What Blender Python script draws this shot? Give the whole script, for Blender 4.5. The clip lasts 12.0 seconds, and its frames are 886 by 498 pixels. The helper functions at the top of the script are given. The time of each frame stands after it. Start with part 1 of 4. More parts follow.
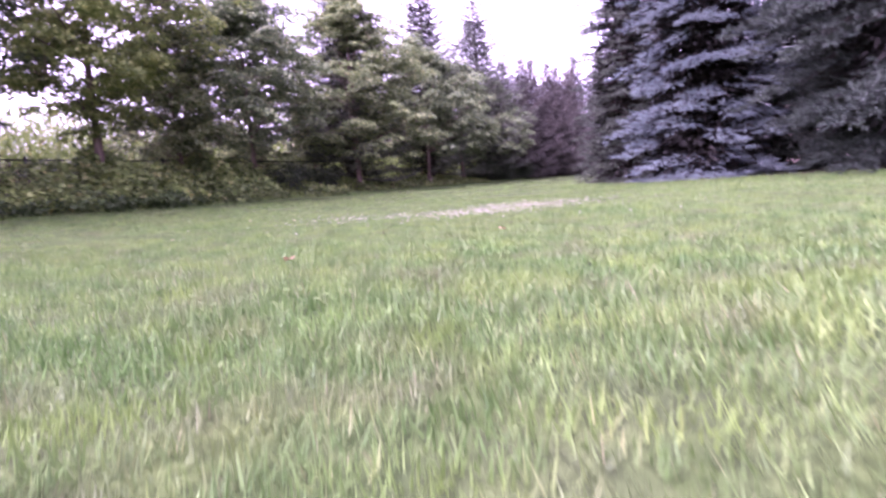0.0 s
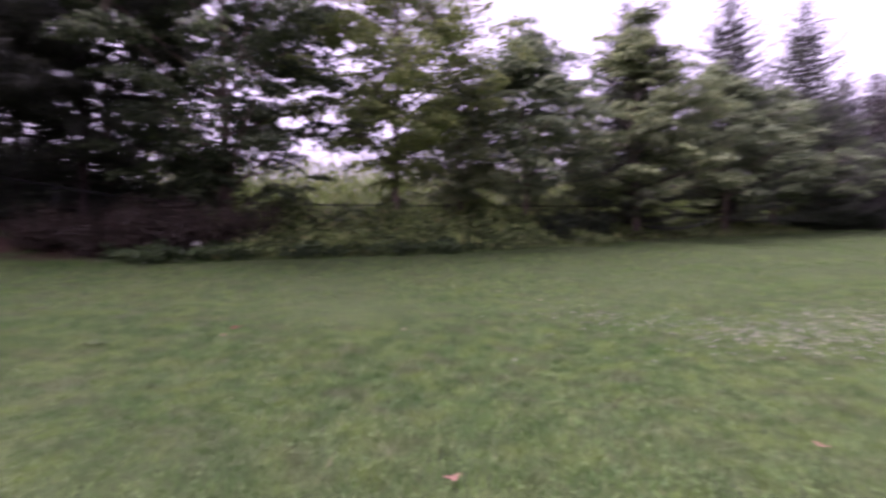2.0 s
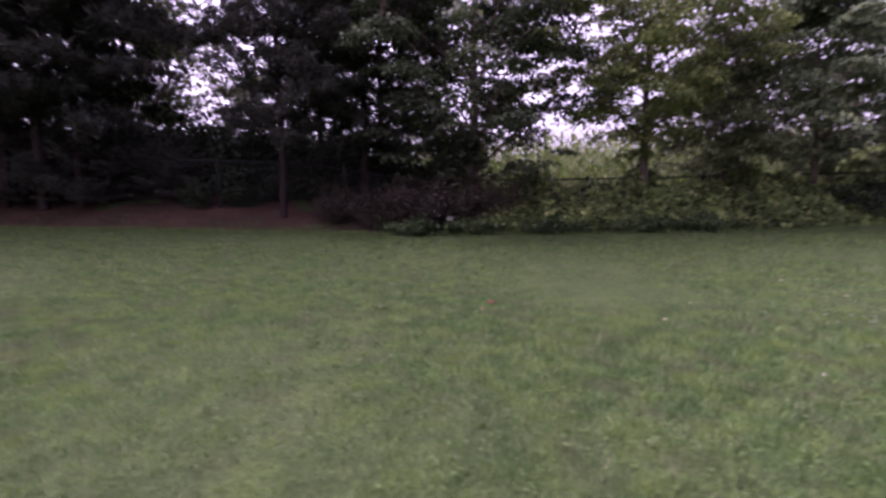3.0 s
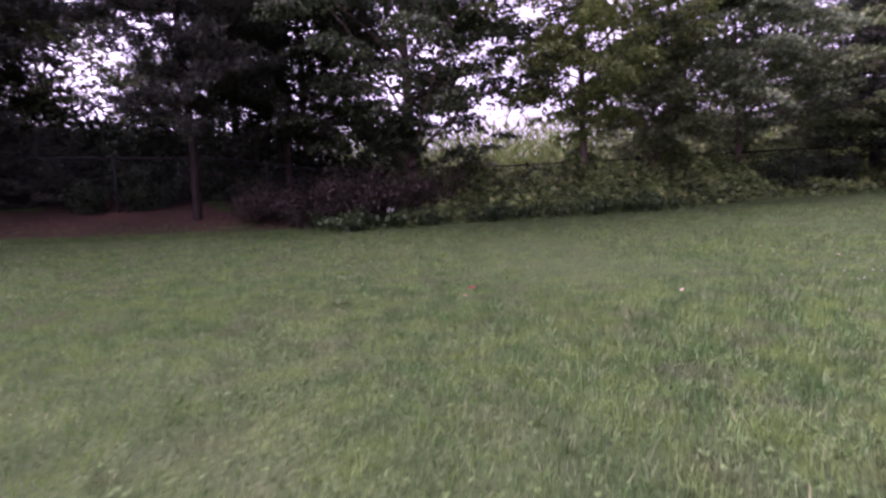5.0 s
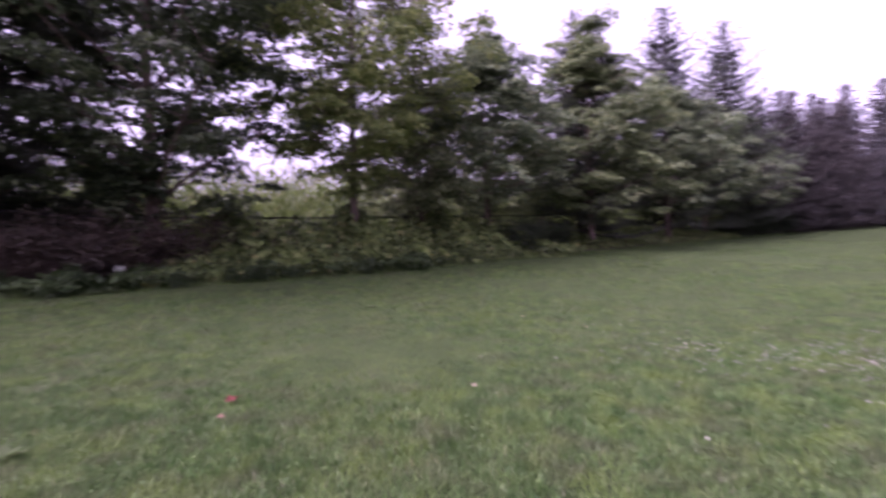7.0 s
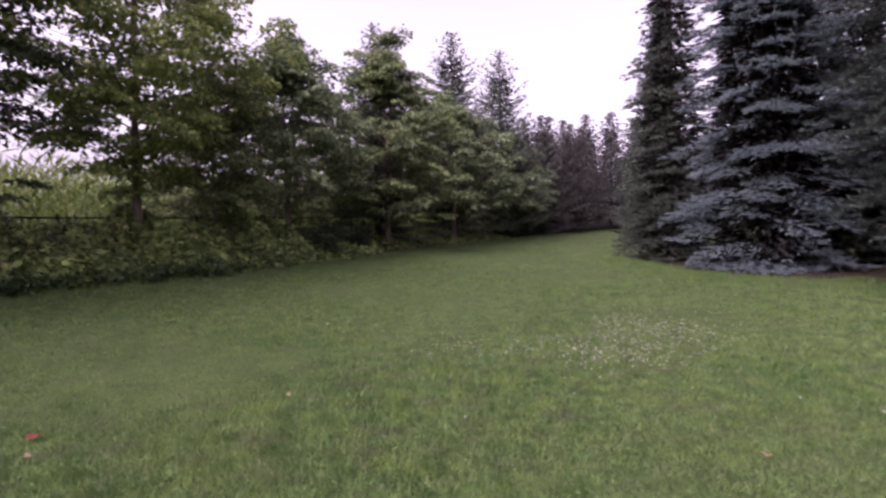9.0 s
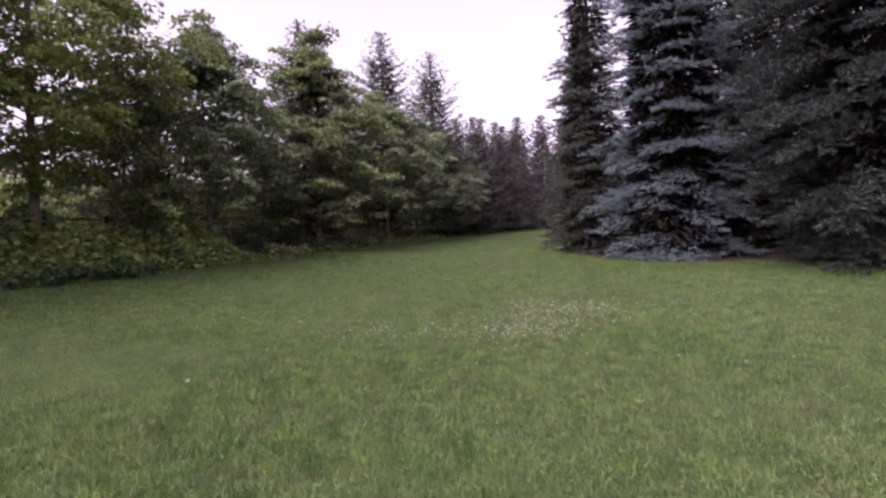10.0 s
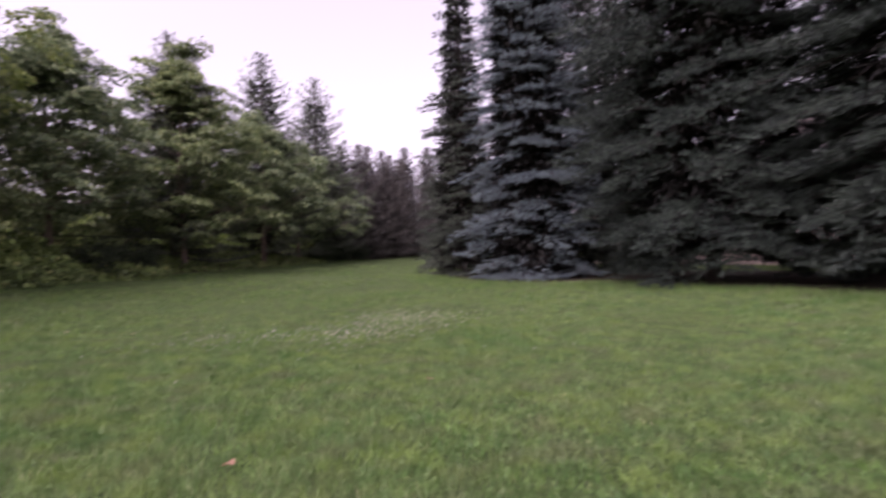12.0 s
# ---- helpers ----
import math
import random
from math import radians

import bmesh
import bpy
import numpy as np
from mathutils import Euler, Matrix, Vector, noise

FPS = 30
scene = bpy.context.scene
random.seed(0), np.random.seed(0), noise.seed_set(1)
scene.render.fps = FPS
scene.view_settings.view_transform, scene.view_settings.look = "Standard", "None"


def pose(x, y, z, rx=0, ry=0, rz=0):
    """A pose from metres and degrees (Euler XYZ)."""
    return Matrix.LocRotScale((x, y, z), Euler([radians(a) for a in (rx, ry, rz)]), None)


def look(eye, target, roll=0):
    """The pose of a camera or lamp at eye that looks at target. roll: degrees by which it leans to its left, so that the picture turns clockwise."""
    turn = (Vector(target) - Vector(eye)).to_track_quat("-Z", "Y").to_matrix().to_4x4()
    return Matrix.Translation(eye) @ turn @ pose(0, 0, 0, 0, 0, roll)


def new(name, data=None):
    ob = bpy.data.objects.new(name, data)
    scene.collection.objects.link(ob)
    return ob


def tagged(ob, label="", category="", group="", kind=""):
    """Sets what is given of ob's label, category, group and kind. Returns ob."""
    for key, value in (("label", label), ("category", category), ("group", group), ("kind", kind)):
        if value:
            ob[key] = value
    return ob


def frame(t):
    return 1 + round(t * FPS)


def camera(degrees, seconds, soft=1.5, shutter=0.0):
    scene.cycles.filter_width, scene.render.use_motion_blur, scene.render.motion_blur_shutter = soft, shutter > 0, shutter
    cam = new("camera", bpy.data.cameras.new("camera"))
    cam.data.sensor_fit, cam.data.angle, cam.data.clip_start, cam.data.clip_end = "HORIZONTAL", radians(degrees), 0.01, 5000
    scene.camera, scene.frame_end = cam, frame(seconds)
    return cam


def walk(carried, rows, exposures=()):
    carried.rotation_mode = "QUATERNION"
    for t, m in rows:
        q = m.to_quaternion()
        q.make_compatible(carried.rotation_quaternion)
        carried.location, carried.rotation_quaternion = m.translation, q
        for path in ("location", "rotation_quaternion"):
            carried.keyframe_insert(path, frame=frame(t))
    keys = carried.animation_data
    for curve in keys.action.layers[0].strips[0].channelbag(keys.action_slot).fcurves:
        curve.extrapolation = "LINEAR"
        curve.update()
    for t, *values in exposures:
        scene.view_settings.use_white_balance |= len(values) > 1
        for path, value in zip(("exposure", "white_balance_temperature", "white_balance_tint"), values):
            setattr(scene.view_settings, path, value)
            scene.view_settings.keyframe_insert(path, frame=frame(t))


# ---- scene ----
# ------------------------------------------------------------------ camera
cam = camera(82.8, 12.0, soft=2.5, shutter=0.5)
PATH = [
    (0, look((1.147, -0.738, 0.279), (1.244, 3.239, -0.137), -4.52)),
    (0.5, look((1.157, -0.558, 0.482), (0.935, 3.423, 0.159), -2.91)),
    (1, look((1.277, -0.221, 0.752), (0.726, 3.734, 0.525), -1.31)),
    (1.5, look((1.299, 0.103, 0.880), (0.340, 3.986, 0.847), 0.93)),
    (2, look((1.289, 0.155, 0.874), (-0.657, 3.648, 0.779), -0.69)),
    (2.5, look((1.225, 0.189, 0.875), (-1.749, 2.856, 0.665), 1.55)),
    (3, look((1.093, 0.112, 0.938), (-2.186, 2.384, 0.645), -0.55)),
    (3.2, look((1.021, 0.046, 0.952), (-2.330, 2.210, 0.660), -2.06)),
    (4.8, look((0.314, 0.222, 0.660), (-2.726, 2.804, 0.361), -4.27)),
    (5, look((0.233, 0.299, 0.693), (-2.671, 3.034, 0.406), -3.40)),
    (5.5, look((0.081, 0.517, 0.868), (-2.774, 3.303, 0.571), -2.82)),
    (6, look((-0.036, 0.714, 1.028), (-2.586, 3.796, 1.001), -1.17)),
    (6.5, look((-0.111, 0.778, 1.029), (-2.466, 4.012, 1.018), -0.51)),
    (7, look((-0.190, 0.732, 0.964), (-1.565, 4.488, 0.943), -2.08)),
    (7.5, look((-0.256, 0.584, 1.003), (-0.979, 4.517, 0.924), -3.65)),
    (7.7, look((-0.270, 0.508, 1.047), (-0.874, 4.461, 0.960), -3.72)),
    (9.3, look((-0.056, 0.047, 1.229), (0.188, 4.037, 1.102), -1.51)),
    (9.5, look((0.002, 0.033, 1.183), (0.275, 4.021, 1.045), -1.96)),
    (10, look((0.128, -0.008, 1.021), (0.775, 3.938, 0.913), -2.72)),
    (10.5, look((0.237, -0.017, 0.812), (0.707, 3.956, 0.786), -2.78)),
    (11, look((0.381, -0.099, 0.745), (1.257, 3.803, 0.800), -2.49)),
    (11.5, look((0.488, -0.259, 0.727), (1.444, 3.624, 0.658), -2.14)),
    (12, look((0.542, -0.461, 0.794), (2.020, 3.254, 0.881), -2.17)),
]
EXPOSURES = [
    (0.0, 2.84, 5750, 79), (0.5, 2.5, 5800, 74), (1.0, 2.12, 5800, 69), (1.5, 1.88, 5900, 66), (2.0, 1.7, 5950, 64),
    (3.0, 1.5, 5900, 66), (5.0, 1.7, 5850, 71), (6.5, 1.7, 5750, 73), (7.7, 1.4, 6000, 61), (9.5, 1.33, 6300, 51), (12.0, 1.29, 6350, 46),
]
walk(cam, PATH, EXPOSURES)

# ------------------------------------------------------------------ sky and sun
SUN_EL, SUN_AZ = radians(56), radians(-130)
world = bpy.data.worlds.new("overcast_sky")
scene.world = world
world.use_nodes = True
wn, wl = world.node_tree.nodes, world.node_tree.links
sky = wn.new("ShaderNodeTexSky")
sky.sky_type, sky.sun_disc = "NISHITA", False
sky.sun_elevation, sky.sun_rotation = SUN_EL, SUN_AZ
sky.air_density, sky.dust_density, sky.ozone_density = 1.0, 6.0, 1.0
pale = wn.new("ShaderNodeHueSaturation")
pale.inputs["Saturation"].default_value = 0.12
wl.new(sky.outputs[0], pale.inputs["Color"])
back = wn["Background"]
back.inputs["Strength"].default_value = 0.15
wl.new(pale.outputs[0], back.inputs["Color"])
sun = bpy.data.lights.new("sun", "SUN")
sun.energy, sun.angle, sun.color = 0.8, radians(40), (1.0, 0.95, 0.9)
sun_ob = new("sun", sun)
sun_ob.matrix_world = look((0, 0, 40), (40 * -math.sin(SUN_AZ) * 1.0, -40 * math.cos(SUN_AZ), 40 - 40 * math.tan(SUN_EL)))


# ------------------------------------------------------------------ materials
def material(name, rough=0.7, spec=0.3):
    m = bpy.data.materials.new(name)
    m.use_nodes = True
    n, l = m.node_tree.nodes, m.node_tree.links
    b = n["Principled BSDF"]
    b.inputs["Roughness"].default_value = rough
    b.inputs["Specular IOR Level"].default_value = spec
    return m, n, l, b


def ramp(n, l, source, stops):
    r = n.new("ShaderNodeValToRGB")
    while len(r.color_ramp.elements) < len(stops):
        r.color_ramp.elements.new(0.5)
    for e, (at, c) in zip(r.color_ramp.elements, stops):
        e.position, e.color = at, (*c, 1)
    l.new(source, r.inputs[0])
    return r.outputs[0]


def noise_out(n, l, scale, detail=4.0, coord="Object", stretch=(1, 1, 1)):
    t, mp, z = n.new("ShaderNodeTexCoord"), n.new("ShaderNodeMapping"), n.new("ShaderNodeTexNoise")
    mp.inputs["Scale"].default_value = stretch
    l.new(t.outputs[coord], mp.inputs[0])
    l.new(mp.outputs[0], z.inputs["Vector"])
    z.inputs["Scale"].default_value, z.inputs["Detail"].default_value = scale, detail
    return z.outputs[0]


def mixed(n, l, fac, a, b, mode="MIX"):
    x = n.new("ShaderNodeMix")
    x.data_type, x.blend_type = "RGBA", mode
    for sock, v in ((x.inputs[0], fac), (x.inputs[6], a), (x.inputs[7], b)):
        if isinstance(v, (int, float)):
            sock.default_value = v
        elif isinstance(v, tuple):
            sock.default_value = (*v, 1)
        else:
            l.new(v, sock)
    return x.outputs[2]


def bump(n, l, b, height, strength, distance):
    k = n.new("ShaderNodeBump")
    k.inputs["Strength"].default_value, k.inputs["Distance"].default_value = strength, distance
    l.new(height, k.inputs["Height"])
    l.new(k.outputs[0], b.inputs["Normal"])


def leaf_material(name, stops, through_light=0.35, rough=0.55, patch=0.6, grain=0.9):
    """Foliage: each leaf its own tone, larger patches of lighter and darker growth, light through the blades."""
    m, n, l, b = material(name, rough, 0.25)
    geo = n.new("ShaderNodeNewGeometry")
    base = ramp(n, l, geo.outputs["Random Per Island"], stops)
    big = ramp(n, l, noise_out(n, l, grain, 3), [(0.32, (0.5, 0.52, 0.52)), (0.68, (1.2, 1.16, 1.0))])
    col = mixed(n, l, patch, base, big, "MULTIPLY")
    l.new(col, b.inputs["Base Color"])
    tr = n.new("ShaderNodeBsdfTranslucent")
    l.new(col, tr.inputs["Color"])
    mix = n.new("ShaderNodeMixShader")
    mix.inputs[0].default_value = through_light
    l.new(b.outputs[0], mix.inputs[1])
    l.new(tr.outputs[0], mix.inputs[2])
    l.new(mix.outputs[0], n["Material Output"].inputs["Surface"])
    return m


def bark_material(name, dark, light):
    m, n, l, b = material(name, 0.9, 0.2)
    h = noise_out(n, l, 6, 6, stretch=(3, 3, 0.5))
    col = ramp(n, l, h, [(0.35, dark), (0.65, light)])
    moss = ramp(n, l, noise_out(n, l, 1.3, 3), [(0.5, (1, 1, 1)), (0.75, (0.85, 0.88, 0.78))])
    l.new(mixed(n, l, 1.0, col, moss, "MULTIPLY"), b.inputs["Base Color"])
    bump(n, l, b, h, 0.8, 0.02)
    return m


def soil_material(name, dark, light, scale=9):
    m, n, l, b = material(name, 0.95, 0.1)
    fine, coarse = noise_out(n, l, scale * 6, 6), noise_out(n, l, scale * 0.12, 4)
    col = ramp(n, l, fine, [(0.3, dark), (0.7, light)])
    big = ramp(n, l, coarse, [(0.35, (0.65, 0.7, 0.6)), (0.65, (1.1, 1.0, 0.95))])
    l.new(mixed(n, l, 1.0, col, big, "MULTIPLY"), b.inputs["Base Color"])
    bump(n, l, b, fine, 0.9, 0.02)
    return m


def ground_material():
    m, n, l, b = material("lawn_turf", 0.9, 0.1)
    blades = noise_out(n, l, 55, 6, stretch=(1, 0.6, 1))
    tuft, wide = noise_out(n, l, 3.4, 5), noise_out(n, l, 0.4, 4)
    col = ramp(n, l, blades, [(0.3, (0.022, 0.036, 0.013)), (0.52, (0.043, 0.067, 0.024)), (0.75, (0.072, 0.103, 0.04))])
    col = mixed(n, l, 0.8, col, ramp(n, l, tuft, [(0.35, (0.76, 0.8, 0.7)), (0.65, (1.28, 1.2, 1.03))]), "MULTIPLY")
    col = mixed(n, l, 0.8, col, ramp(n, l, wide, [(0.35, (0.9, 0.96, 0.86)), (0.5, (1.0, 1.03, 0.97)), (0.68, (1.12, 1.12, 1.0))]), "MULTIPLY")
    dry = ramp(n, l, noise_out(n, l, 2.2, 5), [(0.5, (0, 0, 0)), (0.7, (0.3, 0.3, 0.3))])
    col = mixed(n, l, dry, col, (0.072, 0.086, 0.042))
    l.new(col, b.inputs["Base Color"])
    bump(n, l, b, blades, 0.7, 0.03)
    return m


def plain_material(name, a, c, scale, rough, bumpy=0.2, metal=0.0):
    m, n, l, b = material(name, rough, 0.35)
    f = noise_out(n, l, scale, 5)
    l.new(ramp(n, l, f, [(0.3, a), (0.7, c)]), b.inputs["Base Color"])
    b.inputs["Metallic"].default_value = metal
    bump(n, l, b, f, bumpy, 0.004)
    return m


def blade_material():
    """Lawn grass: fresh and pale blades mixed, with yellow-green, dull and brownish patches."""
    m, n, l, b = material("grass_blade", 0.5, 0.25)
    geo = n.new("ShaderNodeNewGeometry")
    col = ramp(n, l, geo.outputs["Random Per Island"], [(0, (0.068, 0.124, 0.041)), (0.5, (0.099, 0.175, 0.057)), (0.85, (0.134, 0.216, 0.073)), (0.965, (0.172, 0.224, 0.098)), (1, (0.25, 0.255, 0.155))])
    tuft = ramp(n, l, noise_out(n, l, 6.5, 4), [(0.36, (0.62, 0.72, 0.56)), (0.5, (1, 1, 1)), (0.64, (1.4, 1.31, 1.16))])
    wide = ramp(n, l, noise_out(n, l, 0.9, 5), [(0.36, (0.84, 0.98, 0.8)), (0.5, (1.02, 1.03, 1)), (0.66, (1.2, 1.12, 1.08))])
    col = mixed(n, l, 0.9, mixed(n, l, 0.95, col, tuft, "MULTIPLY"), wide, "MULTIPLY")
    dry = ramp(n, l, noise_out(n, l, 3.1, 5, stretch=(1.0, 1.4, 1.0)), [(0.5, (0, 0, 0)), (0.64, (0.5, 0.5, 0.5))])
    lush = ramp(n, l, noise_out(n, l, 3.6, 5, stretch=(1.3, 1.0, 1.0)), [(0.5, (0, 0, 0)), (0.66, (0.75, 0.75, 0.75))])
    col = mixed(n, l, lush, mixed(n, l, dry, col, (0.145, 0.14, 0.085)), (0.16, 0.24, 0.056))
    l.new(col, b.inputs["Base Color"])
    tr = n.new("ShaderNodeBsdfTranslucent")
    l.new(col, tr.inputs["Color"])
    mix = n.new("ShaderNodeMixShader")
    mix.inputs[0].default_value = 0.4
    l.new(b.outputs[0], mix.inputs[1])
    l.new(tr.outputs[0], mix.inputs[2])
    l.new(mix.outputs[0], n["Material Output"].inputs["Surface"])
    return m


M_TURF = ground_material()
M_BLADE = blade_material()
M_MAPLE = leaf_material("maple_leaf", [(0, (0.0879, 0.128, 0.0578)), (0.6, (0.156, 0.207, 0.0923)), (1, (0.263, 0.306, 0.144))], 0.42)
M_MAPLE_LIGHT = leaf_material("pale_maple_leaf", [(0, (0.133, 0.195, 0.0652)), (0.6, (0.239, 0.306, 0.0978)), (1, (0.398, 0.439, 0.163))], 0.48)
M_LINDEN = leaf_material("linden_leaf", [(0, (0.0872, 0.131, 0.0713)), (0.6, (0.167, 0.224, 0.119)), (1, (0.301, 0.363, 0.199))], 0.4, patch=0.85)
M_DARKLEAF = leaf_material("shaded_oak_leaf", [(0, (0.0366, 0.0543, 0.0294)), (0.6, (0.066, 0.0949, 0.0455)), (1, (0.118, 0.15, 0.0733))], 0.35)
M_UNDER = leaf_material("small_tree_leaf", [(0, (0.0961, 0.131, 0.0641)), (0.6, (0.169, 0.215, 0.102)), (1, (0.286, 0.316, 0.154))], 0.4)
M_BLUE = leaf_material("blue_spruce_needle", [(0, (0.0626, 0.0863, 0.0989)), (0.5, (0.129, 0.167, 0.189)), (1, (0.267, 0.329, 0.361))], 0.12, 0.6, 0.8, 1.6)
# older needles, darkened far further to paint in the shade between boughs
M_BLUEOLDSHADE = leaf_material("old_shaded_blue_needle", [(0, (0.0115, 0.0154, 0.0173)), (0.5, (0.0192, 0.025, 0.0282)), (1, (0.0333, 0.0403, 0.0448))], 0.1, 0.65, 0.6, 1.6)
M_GREENOLDSHADE = leaf_material("old_shaded_green_needle", [(0, (0.00735, 0.0118, 0.00931)), (0.5, (0.0123, 0.0176, 0.0142)), (1, (0.0206, 0.0265, 0.0216))], 0.1, 0.65, 0.6, 1.6)
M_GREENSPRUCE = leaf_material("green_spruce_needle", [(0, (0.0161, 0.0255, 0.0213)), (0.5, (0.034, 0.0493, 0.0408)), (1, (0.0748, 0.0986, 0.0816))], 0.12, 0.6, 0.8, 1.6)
M_DARKSPRUCE = leaf_material("dark_spruce_needle", [(0, (0.0328, 0.0455, 0.0365)), (0.5, (0.0546, 0.0709, 0.057)), (1, (0.0936, 0.106, 0.085))], 0.12, 0.6)
M_SLIM = leaf_material("slim_spruce_needle", [(0, (0.037, 0.0495, 0.0374)), (0.5, (0.062, 0.0788, 0.059)), (1, (0.104, 0.122, 0.0936))], 0.12, 0.6)
M_FIR = leaf_material("fir_needle", [(0, (0.052, 0.066, 0.05)), (0.5, (0.088, 0.104, 0.08)), (1, (0.14, 0.156, 0.122))], 0.15, 0.6)
M_BROWNSPRUCE = leaf_material("brown_shaded_needle", [(0, (0.0502, 0.0446, 0.0444)), (0.5, (0.078, 0.0704, 0.0677)), (1, (0.111, 0.106, 0.0929))], 0.12, 0.65)
# near-black tone that puts shade inside the conifer crowns
M_CROWNSHADE = leaf_material("shade_inner_twig", [(0, (0.012, 0.012, 0.011)), (1, (0.026, 0.024, 0.021))], 0.02, 0.9)
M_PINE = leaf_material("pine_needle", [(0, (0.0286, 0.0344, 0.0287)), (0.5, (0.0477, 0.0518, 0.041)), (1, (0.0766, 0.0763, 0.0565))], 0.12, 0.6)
M_IVY = leaf_material("vine_leaf", [(0, (0.0588, 0.0935, 0.0324)), (0.3, (0.147, 0.218, 0.0737)), (0.7, (0.248, 0.335, 0.121)), (0.93, (0.323, 0.404, 0.162)), (1, (0.413, 0.404, 0.177))], 0.35, 0.5, 1.0, 1.8)
M_IVYDARK = leaf_material("ground_ivy_leaf", [(0, (0.0355, 0.0619, 0.0248)), (0.5, (0.0591, 0.101, 0.0396)), (1, (0.106, 0.158, 0.0619))], 0.3, 0.45)
M_BARBERRY = leaf_material("purple_barberry_leaf", [(0, (0.0347, 0.0247, 0.0204)), (0.5, (0.063, 0.0475, 0.0374)), (1, (0.105, 0.0855, 0.0646))], 0.2)
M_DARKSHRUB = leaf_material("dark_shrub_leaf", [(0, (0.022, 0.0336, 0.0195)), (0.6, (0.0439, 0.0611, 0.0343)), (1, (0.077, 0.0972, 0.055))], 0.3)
M_CORN = leaf_material("corn_leaf", [(0, (0.0854, 0.133, 0.031)), (0.5, (0.136, 0.2, 0.0517)), (0.85, (0.192, 0.25, 0.0773)), (1, (0.257, 0.275, 0.103))], 0.4, 0.5)
M_TASSEL = leaf_material("corn_tassel", [(0, (0.19, 0.17, 0.0833)), (1, (0.286, 0.252, 0.143))], 0.3)
M_BARK = bark_material("grey_brown_bark", (0.08, 0.057, 0.049), (0.19, 0.14, 0.118))
M_BARKSPRUCE = bark_material("dark_spruce_bark", (0.026, 0.02, 0.017), (0.06, 0.046, 0.04))
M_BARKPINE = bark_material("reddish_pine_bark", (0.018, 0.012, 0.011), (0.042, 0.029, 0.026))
M_MULCH = soil_material("red_brown_mulch", (0.03, 0.019, 0.014), (0.095, 0.059, 0.045))
# dark litter tone that holds the shade at the spruces' feet
M_LITTERSHADE = soil_material("litter_toned_shade", (0.018, 0.016, 0.012), (0.06, 0.05, 0.036))
M_SOIL = soil_material("dark_leafy_soil", (0.035, 0.036, 0.022), (0.095, 0.09, 0.055))
M_FENCE = plain_material("black_coated_steel", (0.006, 0.006, 0.006), (0.016, 0.015, 0.015), 30, 0.8, 0.1)
M_CLOVER = leaf_material("clover_flower", [(0, (0.186, 0.198, 0.138)), (0.5, (0.274, 0.28, 0.219)), (1, (0.438, 0.444, 0.372))], 0.2)
M_CLOVERLEAF = leaf_material("clover_leaf", [(0, (0.08, 0.145, 0.045)), (0.6, (0.11, 0.185, 0.057)), (1, (0.15, 0.22, 0.075))], 0.35, 0.6, 0.4, 2.5)
M_REDLEAF = plain_material("red_fallen_leaf", (0.17, 0.042, 0.03), (0.29, 0.092, 0.064), 40, 0.6)
M_PINKLEAF = plain_material("pinkish_fallen_leaf", (0.3, 0.15, 0.1), (0.44, 0.27, 0.2), 40, 0.6)
M_TANLEAF = plain_material("tan_fallen_leaf", (0.32, 0.25, 0.16), (0.48, 0.41, 0.29), 40, 0.6)
M_WEED = leaf_material("broad_weed_leaf", [(0, (0.0714, 0.111, 0.0372)), (1, (0.116, 0.163, 0.0595))], 0.3)
M_BLOOM = leaf_material("white_petal", [(0, (0.6, 0.6, 0.56)), (1, (0.8, 0.8, 0.77))], 0.3)
M_SIDING = plain_material("pinkish_tan_siding", (0.36, 0.27, 0.25), (0.46, 0.36, 0.33), 4, 0.8)
M_SHINGLE = plain_material("brown_roof_shingle", (0.1, 0.085, 0.08), (0.18, 0.15, 0.14), 12, 0.9)


# ------------------------------------------------------------------ shapes
def soft_step(v):
    return np.log1p(np.exp(np.clip(v, -40, 40))) + np.maximum(v - 40, 0)


A0, S, N = np.array([-5.92, 10.67]), np.array([0.52, 0.854]), np.array([-0.854, 0.52])


def gz(x, y):
    """Height of the ground: level by the path, rising gently towards the tree row and along it."""
    x, y = np.clip(np.asarray(x, float), -40, 40), np.clip(np.asarray(y, float), -40, 75)
    out, along = N[0] * x + N[1] * y, S[0] * x + S[1] * y
    bank = 0.24 * np.clip(out - 9.95, 0, 3.0) * np.clip((0.6 - along) / 2.5, 0, 1)
    return 0.07 * soft_step(np.minimum(out, 16) - 3) + 0.018 * soft_step(along - 5) + 0.035 * soft_step(-1 - np.maximum(along, -16)) + bank


def row(s, n=0.0):
    """A place by its way along the tree row and its distance behind it."""
    p = A0 + S * s + N * n
    return float(p[0]), float(p[1]), float(gz(p[0], p[1]))


def mesh_of(name, verts, polys, mat, smooth=False):
    """verts: (n, 3); polys: list of (m, k) index arrays."""
    me = bpy.data.meshes.new(name)
    verts = np.asarray(verts, np.float32)
    me.vertices.add(len(verts))
    me.vertices.foreach_set("co", verts.ravel())
    polys = [np.asarray(p, np.int32) for p in polys if len(p)]
    loops = np.concatenate([p.ravel() for p in polys])
    sizes = np.concatenate([np.full(len(p), p.shape[1], np.int32) for p in polys])
    me.loops.add(len(loops))
    me.loops.foreach_set("vertex_index", loops)
    me.polygons.add(len(sizes))
    me.polygons.foreach_set("loop_start", np.concatenate([[0], np.cumsum(sizes)[:-1]]).astype(np.int32))
    me.polygons.foreach_set("loop_total", sizes)
    me.update(calc_edges=True)
    me.validate()
    me.materials.append(mat)
    if smooth:
        me.polygons.foreach_set("use_smooth", np.ones(len(sizes), bool))
    return me


